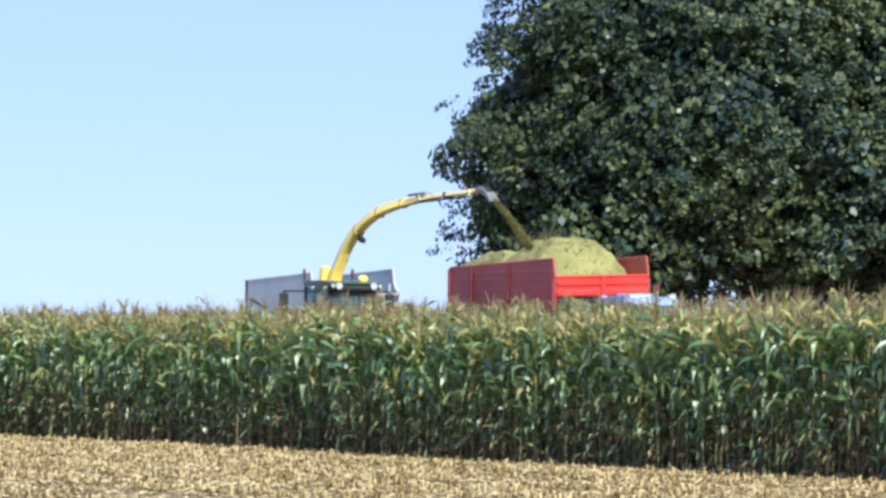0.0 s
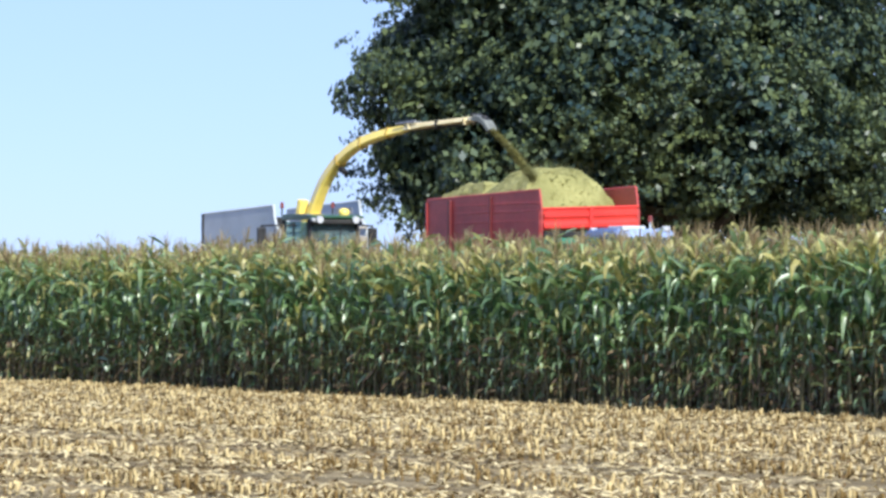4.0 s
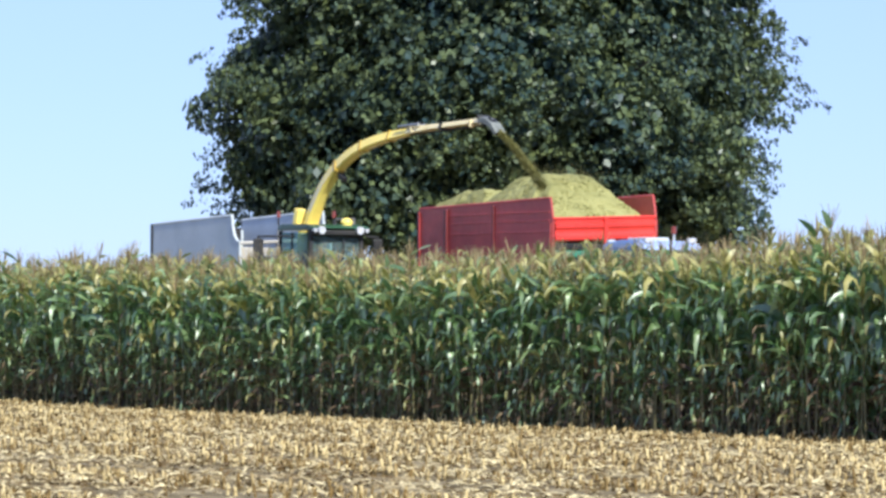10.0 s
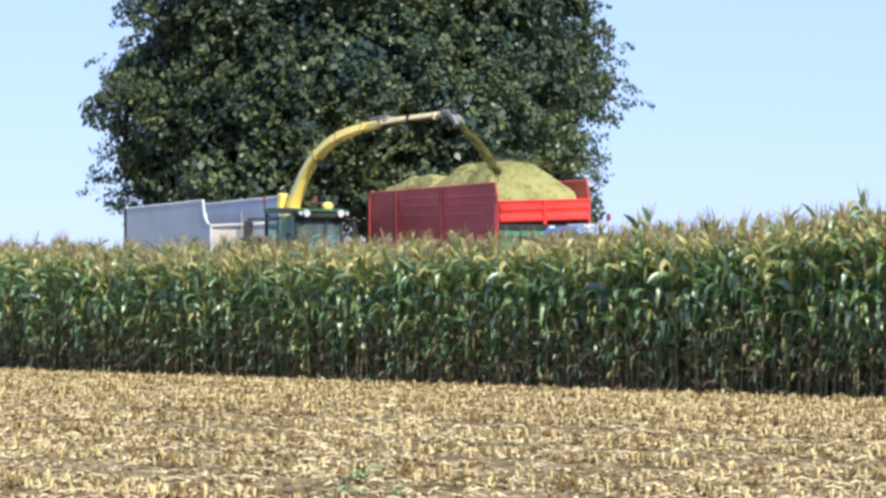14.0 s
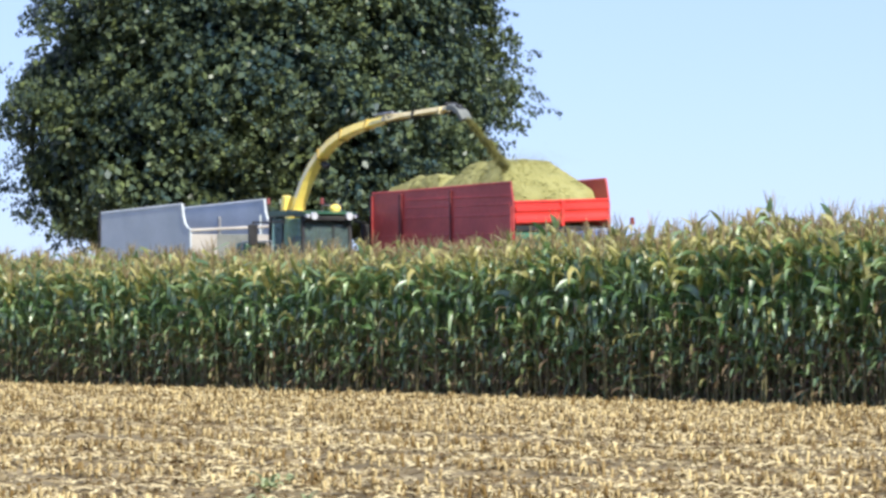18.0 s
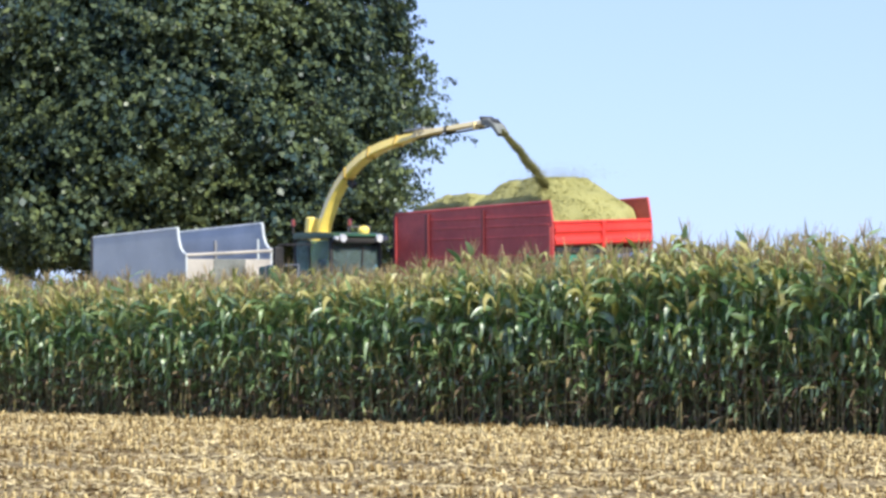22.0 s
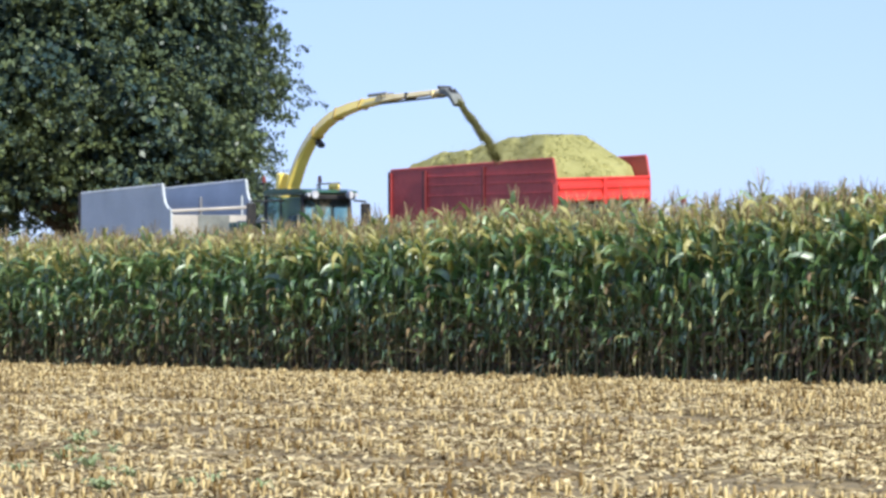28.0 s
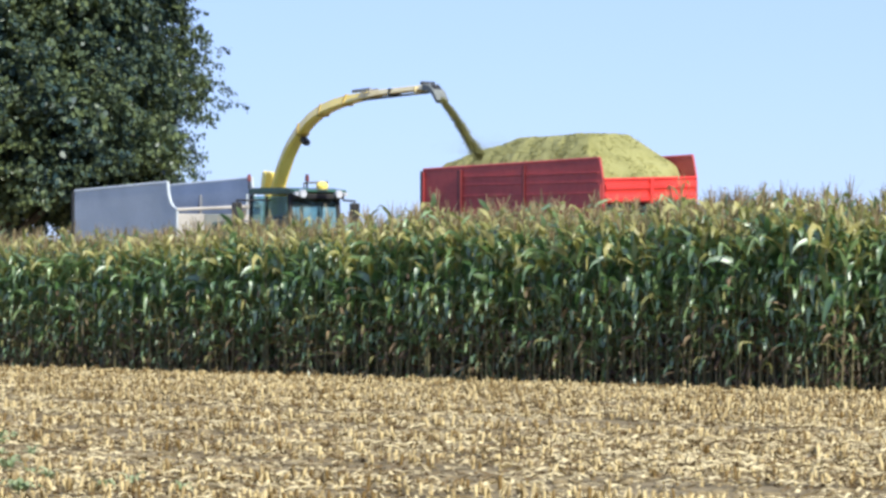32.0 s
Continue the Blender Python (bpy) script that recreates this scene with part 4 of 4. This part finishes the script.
        part("mirror", box(bmesh.new(), (0.95, y * 1.25, 2.55), (0.06, 0.16, 0.30), bevel=0.02), DARK, root)
    return root


# ---- forage harvester ----
FOOT = (-0.40, 0.25)  # the spout's pivot on the harvester
SPOUT_PARTS = []


def build_harvester():
    root = thing("forage_harvester", "green and yellow forage harvester with a long yellow discharge spout", "harvester")
    bm = bmesh.new()
    slab(bm, [(-4.1, 0, 1.0), (-0.5, 0, 0.9), (-0.35, 0, 2.4), (-0.8, 0, 2.65), (-2.6, 0, 2.6), (-4.0, 0, 2.45), (-4.25, 0, 2.0)], 2.3, (0, 1, 0))
    bmesh.ops.bevel(bm, geom=list(bm.edges), offset=0.08, segments=2, affect="EDGES")
    body = part("body", bm, GREEN, root, "green engine housing")
    for y in (-1.17, 1.17):
        for z in (1.6, 1.9, 2.2):
            part("grille", box(bmesh.new(), (-2.7, y, z), (1.4, 0.04, 0.16), bevel=0.01), DARK, body)
    part("chassis", box(bmesh.new(), (-1.0, 0, 0.95), (5.4, 1.2, 0.5), bevel=0.05), DARK, root)
    # cab
    cab = part("cab_base", box(bmesh.new(), (0.72, 0, 1.75), (1.55, 1.4, 0.75), bevel=0.08), GREEN, root, "green cab base")
    for x, y in ((1.42, -0.62), (1.42, 0.62), (0.0, -0.66), (0.0, 0.66), (1.30, 0.0)):
        if y:
            part("pillar", rod(bmesh.new(), (x + (0.12 if x > 1 else 0), y, 2.05), (x, y * 0.98, 3.52), 0.05, n=8), DARK, cab)
    part("windscreen", box(bmesh.new(), (1.46, 0, 2.80), (0.02, 1.18, 1.38), (0, -4, 0)), CAB_GLASS, cab, "tinted windscreen")
    part("wiper", rod(bmesh.new(), (1.53, 0.1, 2.2), (1.47, 0.18, 3.35), 0.02, n=6), DARK, cab)
    part("blind", box(bmesh.new(), (1.36, 0, 3.36), (0.03, 1.18, 0.22), (0, -4, 0), bevel=0.005), DARK, cab)
    for y in (-0.65, 0.65):
        part("side_window", box(bmesh.new(), (0.72, y, 2.80), (1.30, 0.02, 1.36)), CAB_GLASS, cab, "tinted side window")
        part("door_frame", box(bmesh.new(), (0.62, y * 1.02, 2.80), (0.05, 0.03, 1.36)), DARK, cab)
    part("rear_window", box(bmesh.new(), (-0.02, 0, 2.95), (0.02, 1.22, 1.10)), CAB_GLASS, cab, "tinted rear window")
    part("rear_panel", box(bmesh.new(), (-0.02, 0, 2.25), (0.05, 1.28, 0.30), bevel=0.01), DARK, cab)
    seat = part("seat", box(bmesh.new(), (0.55, 0.0, 2.35), (0.55, 0.55, 0.18), bevel=0.06), SEAT, cab)
    part("seat_back", box(bmesh.new(), (0.32, 0.0, 2.72), (0.16, 0.52, 0.75), bevel=0.06), SEAT, cab)
    part("steering_column", rod(bmesh.new(), (1.25, 0, 2.1), (1.0, 0, 2.72), 0.05, n=8), SEAT, cab)
    bm = bmesh.new()
    slab(bm, [(-0.06, 0, 3.53), (1.54, 0, 3.53), (1.68, 0, 3.57), (1.64, 0, 3.61), (1.2, 0, 3.66), (0.1, 0, 3.67), (-0.08, 0, 3.62)], 1.44, (0, 1, 0))
    bmesh.ops.bevel(bm, geom=[e for e in bm.edges if abs(e.verts[0].co.y - e.verts[1].co.y) < 0.01], offset=0.04, segments=2, affect="EDGES")
    roof = part("roof", bm, GREEN, root, "dark green overhanging cab roof")
    part("light_bar", box(bmesh.new(), (1.58, 0, 3.47), (0.10, 1.30, 0.10), bevel=0.02), DARK, roof)
    for y in (-0.62, -0.46, 0.46, 0.62):
        big = abs(y) == 0.46
        part("work_light", rod(bmesh.new(), (1.62, y, 3.53), (1.73, y, 3.52), 0.085 if big else 0.045, n=14), LAMP_GLASS, roof, "round white work light")
    # things on the roof
    bm = bmesh.new()
    bmesh.ops.create_uvsphere(bm, u_segments=16, v_segments=8, radius=0.13, matrix=pose(1.15, 0.40, 3.71) @ Matrix.Diagonal((1.0, 1.05, 0.75, 1)))
    rod(bm, (1.15, 0.40, 3.60), (1.15, 0.40, 3.70), 0.12, 0.12, 14)
    part("vent_dome", bm, YELLOW, roof, "small yellow roof dome")
    for x, y in ((-0.05, -0.68), (0.75, 0.28)):
        b = part("beacon", rod(bmesh.new(), (x, y, 3.64), (x, y, 3.84), 0.022, n=8), DARK, roof)
        part("beacon_lens", rod(bmesh.new(), (x, y, 3.82), (x, y, 3.96), 0.05, 0.035, 12), ORANGE, b, "orange beacon lens")
    part("roof_rail", rod(bmesh.new(), (0.0, 0.70, 3.80), (0.9, 0.70, 3.80), 0.02, n=6), STEEL, roof)
    for x in (0.0, 0.9):
        part("rail_post", rod(bmesh.new(), (x, 0.70, 3.62), (x, 0.70, 3.80), 0.02, n=6), STEEL, roof)
    # mirrors on arms
    for x, y, root_y in ((0.90, -1.60, -0.68), (1.62, 0.92, 0.68)):
        bm = bmesh.new()
        rod(bm, (x - 0.1, root_y, 3.40), (x, y, 3.38), 0.022, n=6)
        rod(bm, (x, y, 3.40), (x, y, 2.70), 0.022, n=6)
        arm = part("mirror_arm", bm, DARK, root)
        part("mirror", box(bmesh.new(), (x, y, 3.10), (0.09, 0.22, 0.48), bevel=0.03), DARK, arm, "tall black wing mirror")
        part("mirror", box(bmesh.new(), (x, y, 2.74), (0.09, 0.22, 0.18), bevel=0.03), DARK, arm)
    # platform and rails behind the cab on the right side
    part("platform", box(bmesh.new(), (0.5, -1.05, 1.95), (1.5, 0.5, 0.06), bevel=0.01), STEEL, root)
    bm = bmesh.new()
    for x in (-0.2, 0.5, 1.2):
        rod(bm, (x, -1.28, 1.95), (x, -1.28, 2.95), 0.02, n=6)
    rod(bm, (-0.2, -1.28, 2.95), (1.2, -1.28, 2.95), 0.02, n=6)
    part("handrail", bm, STEEL, root)
    part("air_intake", box(bmesh.new(), (-0.95, -0.62, 2.75), (0.5, 0.6, 0.4), bevel=0.06), GREEN, body)
    # header, wheels
    part("feed_housing", box(bmesh.new(), (1.75, 0, 0.95), (1.0, 1.0, 0.6), (0, 12, 0), bevel=0.05), GREEN, root)
    head = part("header", box(bmesh.new(), (2.35, 0, 0.75), (0.5, 3.0, 0.9), bevel=0.06), GREEN, root)
    for i in range(5):
        y = -1.2 + 0.6 * i
        part("snout", rod(bmesh.new(), (2.5, y, 0.5), (3.3, y, 0.25), 0.2, 0.03, 10), GREEN, head)
    for y in (-1.25, 1.25):
        wheel(root, 0.75, y, 0.95, 0.6, DULL, 20)
        wheel(root, -2.9, y * 0.92, 0.68, 0.45, DULL, 18)
    # turret and spout; the spout turns on its pivot
    part("turret", rod(bmesh.new(), (*FOOT, 2.5), (*FOOT, 3.62), 0.34, 0.26, 18), YELLOW, root)
    bm = bmesh.new()
    arc = [(-0.1, 3.45, 0.166, 0.163), (0.02, 3.78, 0.166, 0.159), (0.14, 4, 0.166, 0.155), (0.28, 4.22, 0.161, 0.15), (0.44, 4.44, 0.156, 0.146), (0.64, 4.65, 0.152, 0.142), (0.86, 4.84, 0.147, 0.138), (1.1, 5, 0.147, 0.133), (1.38, 5.16, 0.143, 0.129), (1.68, 5.29, 0.143, 0.12), (2, 5.39, 0.138, 0.116), (2.35, 5.47, 0.138, 0.112), (2.7, 5.53, 0.133, 0.103), (3.05, 5.575, 0.129, 0.095), (3.6, 5.63, 0.129, 0.077)]
    spout = part("spout", duct(bm, arc, lean=0.38), YELLOW, root, "long curved yellow discharge spout")
    spout.location = (FOOT[0], FOOT[1], 0)
    # boxed drive at the foot
    part("slew_box", box(bmesh.new(), (-0.40, 0.0, 3.80), (0.18, 0.24, 0.50), (0, 12, 0), bevel=0.04), YELLOW, spout, "yellow slewing gear box")
    # flange collars round the duct
    for x0, z0, x1, z1, w, h in ((0.99, 4.925, 1.04, 4.960, 0.165, 0.156), (1.87, 5.345, 1.92, 5.362, 0.157, 0.140), (2.86, 5.547, 2.91, 5.554, 0.148, 0.122)):
        part("collar", duct(bmesh.new(), [(x0, z0, w, h), (x1, z1, w, h)], lean=0.42), OCHRE, spout, "dark yellow flange clamp")
    part("work_lamp", box(bmesh.new(), (1.18, 0, 4.70), (0.22, 0.14, 0.11), (0, 30, 0), bevel=0.02), DARK, spout, "black lamp under the spout")
    bm = bmesh.new()
    duct(bm, [(3.55, 5.645, 0.14, 0.085), (4.4, 5.70, 0.135, 0.058), (5.3, 5.745, 0.13, 0.055), (6.05, 5.78, 0.13, 0.055)], lean=0.6)
    boom = part("spout_extension", bm, PALE, spout, "dusty pale steel spout extension")
    bm = bmesh.new()
    rod(bm, (3.4, 0.0, 5.545), (6.1, 0.0, 5.675), 0.022, n=8)
    part("lower_rail", bm, DARK, boom)
    bm = bmesh.new()
    rod(bm, (3.3, -0.12, 5.73), (4.0, -0.12, 5.77), 0.035, n=8)
    rod(bm, (3.3, 0.12, 5.73), (3.9, 0.12, 5.77), 0.025, n=8)
    part("cylinder", bm, STEEL, boom, "steel hydraulic cylinder")
    for x in (3.75, 4.75, 5.75):
        part("bracket", box(bmesh.new(), (x, 0, 5.67 + 0.05 * (x - 3.75) / 2), (0.05, 0.30, 0.15), (0, -3, 0), bevel=0.01), DARK if x == 4.75 else PALE, boom)
    bm = bmesh.new()
    duct(bm, [(6.0, 5.78, 0.13, 0.075), (6.22, 5.76, 0.135, 0.075), (6.42, 5.66, 0.14, 0.065), (6.58, 5.48, 0.14, 0.05)])
    flap = part("deflector", bm, DULL, spout, "hinged steel deflector")
    part("flap", box(bmesh.new(), (6.38, 0, 5.75), (0.24, 0.18, 0.025), (0, 40, 0), bevel=0.01), DARK, flap)
    part("hinge", rod(bmesh.new(), (6.02, -0.16, 5.86), (6.02, 0.16, 5.86), 0.035, n=8), DARK, flap)
    part("flap_arm", rod(bmesh.new(), (5.9, 0.0, 5.87), (6.35, 0.0, 5.80), 0.022, n=8), STEEL, flap)
    SPOUT_PARTS.append(spout)
    return root


# ---- the jet of chopped maize ----
def build_stream():
    root = thing("silage_stream", "greenish jet of chopped maize falling from the spout", "silage")
    r = np.random.default_rng(5)
    t = np.array(((-0.5, -0.4, 0), (-0.5, 0.4, 0.2), (0.5, 0.3, 0), (0.5, -0.35, 0.2)))
    tf = np.array(((0, 3, 2, 1),))
    pieces = []
    for k in range(6):
        u = np.clip(r.uniform(k / 6 - 0.02, (k + 1) / 6 + 0.02, 1500), 0, 1)
        n = len(u)
        spread = 0.022 + 0.032 * u
        x = 6.56 + 1.40 * u
        z = 5.52 - 0.98 * u - 0.18 * u * u
        p = np.stack([x + r.normal(0, 1, n) * spread * 0.8, r.normal(0, 1, n) * spread, z + r.normal(0, 1, n) * spread], -1)
        s = r.uniform(0.025, 0.06, n)
        v, f, w = strewn((t, tf, np.zeros(1, int)), p, r.uniform(0, math.tau, n), np.stack([s, s * 0.7, s], -1), r.normal(0, 0.8, (n, 2)))
        ob = new("jet_piece", mesh_from("jet_piece", v, f, [FLAKES], w))
        ob.parent = root
        pieces.append(ob)
    # fine bits thrown up where it lands
    n = 2200
    p = np.stack([8.1 + r.normal(0.35, 0.5, n), r.normal(0, 0.4, n), 4.44 + np.abs(r.normal(0, 0.14, n))], -1)
    s = r.uniform(0.010, 0.028, n)
    v, f, w = strewn((t, tf, np.zeros(1, int)), p, r.uniform(0, math.tau, n), np.stack([s, s, s], -1), r.normal(0, 0.8, (n, 2)))
    ob = new("landing_spray", mesh_from("landing_spray", v, f, [FLAKES], w))
    ob.parent = root
    pieces.append(ob)
    return root, pieces


RED_TRAILER = build_red_trailer()
LOAD = heap("silage_load", "heaped greenish-yellow chopped maize filling the red trailer", [(-1.2, 0.0, 1.10, 1.7, 3.0), (0.85, 0.1, 1.38, 1.55, 2.6)], 11)
FRESH = heap("fresh_silage", "fresh cone of chopped maize growing under the jet", [(1.55, 0.05, 1.36, 1.45, 2.4)], 12)
FILL = heap("silage_layer", "later layer of chopped maize that levels the heap", [(0.35, 0.0, 1.33, 2.2, 3.2), (-1.0, 0.0, 1.12, 1.8, 3.0)], 13)
WHITE_TRAILER = build_white_trailer()
TRACTOR = build_tractor()
HARVESTER = build_harvester()
STREAM, JETS = build_stream()


# ---- what moves ----
def motions():
    def heading(h):
        return h - 90

    def along(rows, t):
        ts = [r[0] for r in rows]
        return [float(np.interp(t, ts, [r[i] for r in rows])) for i in (1, 2)]

    RED_CORNER = [
        (0, -0.96, 93.92), (1, -0.44, 92.92), (2, 0.05, 91.86), (3, 0.56, 90.76), (3.5, 0.78, 90.19), (5.5, 1.82, 87.84),
        (7, 2.65, 85.99), (9, 3.66, 83.44), (10.5, 4.44, 81.49), (11, 4.63, 80.83), (11.5, 4.73, 80.17), (12, 4.91, 79.50),
        (13, 5.33, 78.17), (15.5, 6.45, 74.84), (17, 7.16, 72.87), (18.5, 7.95, 70.92), (20, 8.75, 69.02), (21.5, 9.45, 67.18),
        (23, 10.22, 65.40), (23.5, 10.49, 64.83), (24, 10.56, 64.27), (24.5, 10.64, 63.71), (25, 10.74, 63.17), (25.5, 10.96, 62.64),
        (27.5, 11.93, 60.64), (29, 12.58, 59.27), (30.5, 13.35, 58.05), (32, 14.13, 56.97),
    ]
    SPOUT_FOOT = [
        (0, -6.52, 98.88), (0.5, -6.26, 98.33), (3.5, -4.70, 95.03), (5.5, -3.35, 92.75), (9, -1.43, 88.68), (11, -0.34, 86.33),
        (11.5, -0.10, 85.74), (13, 0.73, 83.97), (15.5, 2.07, 81.05), (19, 3.94, 77.07), (20, 4.50, 75.96), (22, 5.59, 73.82), (23, 6.12, 72.75), (24, 6.36, 71.72),
        (25, 6.55, 70.72), (27.5, 7.29, 68.34), (28, 7.52, 67.89), (32, 8.57, 64.58),
    ]
    WHITE_CORNER = [
        (0, -9.45, 107.93), (0.5, -9.21, 107.22), (3.5, -7.75, 102.96), (5.5, -6.83, 100.48), (9, -5.17, 96.71), (11, -4.26, 94.81),
        (15.5, -2.14, 91.00), (20, -0.17, 87.47), (25, 2.27, 83.35), (27.5, 3.27, 81.03), (28, 3.55, 80.54), (32, 5.09, 76.14),
    ]
    red_head, harv_head = 27.5, 26.0

    def white_head(t):
        return float(np.interp(t, (0, 20, 24, 28, 32), (29.0, 29.0, 26.3, 25.8, 27.6)))


    def lie(t):
        return float(np.interp(t, (0, 11, 16, 20, 32), (0.0, 0.0, 0.07, 0.11, 0.10)))

    def from_corner(t, x, y, h, cx, cy):
        off = pose(0, 0, 0, 0, 0, heading(h)) @ Vector((cx, cy, 0))
        return pose(x - off.x, y - off.y, lie(t), 0, 0, heading(h))

    red = [(t, from_corner(t, x, y, red_head + max(0, t - 20) * 0.12, 2.80, -1.25)) for t, x, y in RED_CORNER]
    walk(RED_TRAILER, red)
    walk(LOAD, red)
    walk(TRACTOR, [(t, m @ pose(4.95, -0.14, float(np.interp(t, (0, 11, 16, 32), (0.06, 0.06, -0.12, -0.14))))) for t, m in red])
    walk(FRESH, [(t, m @ pose(0, 0, float(np.interp(t, (0, 2, 12, 20, 24, 32), (-0.66, -0.60, -0.03, 0.02, 0.05, 0.03))))) for t, m in red])
    walk(FILL, [(t, m @ pose(0, 0, float(np.interp(t, (0, 14, 30, 32), (-0.95, -0.75, 0.0, 0.03))))) for t, m in red])
    walk(WHITE_TRAILER, [(t, from_corner(t, x, y, white_head(t), -2.05, -1.2)) for t, x, y in WHITE_CORNER])
    harv = [(t, from_corner(t, x, y, harv_head, *FOOT)) for t, x, y in SPOUT_FOOT]
    walk(HARVESTER, harv)
    # the spout swings back as the trailer draws ahead
    swing = ((0, 39.0), (3.5, 41.0), (5.5, 39.5), (9, 37.5), (11, 37.0), (13, 35.0), (15.5, 33.5), (19, 31.0), (23, 30.5), (24, 30.0), (25, 27.1), (28, 26.2), (32, 23.2))

    def spout_turn(t):
        return float(np.interp(t, [s[0] for s in swing], [s[1] for s in swing])) - harv_head

    def tip(t):
        return pose(0, 0, 3.6) @ pose(0, 0, 0, 0, float(np.interp(t, (0, 13, 20, 22, 23, 24, 25, 32), (0.0, 0.0, -0.7, -0.9, -1.5, -0.8, 1.2, 1.4))), 0) @ pose(0, 0, -3.6)

    walk(SPOUT_PARTS[0], [(t, pose(FOOT[0], FOOT[1], 0, 0, 0, spout_turn(t)) @ tip(t)) for t, _ in harv])
    walk(STREAM, [(t, m @ pose(FOOT[0], FOOT[1], 0, 0, 0, spout_turn(t)) @ tip(t)) for t, m in harv])
    for i, ob in enumerate(JETS):
        walk(ob, [(0.4 * k, pose(0.012 * math.sin(2.3 * k + i), 0.012 * math.sin(1.7 * k + 2 * i), 0.02 * math.sin(2.9 * k + 3 * i))) for k in range(81)])


motions()
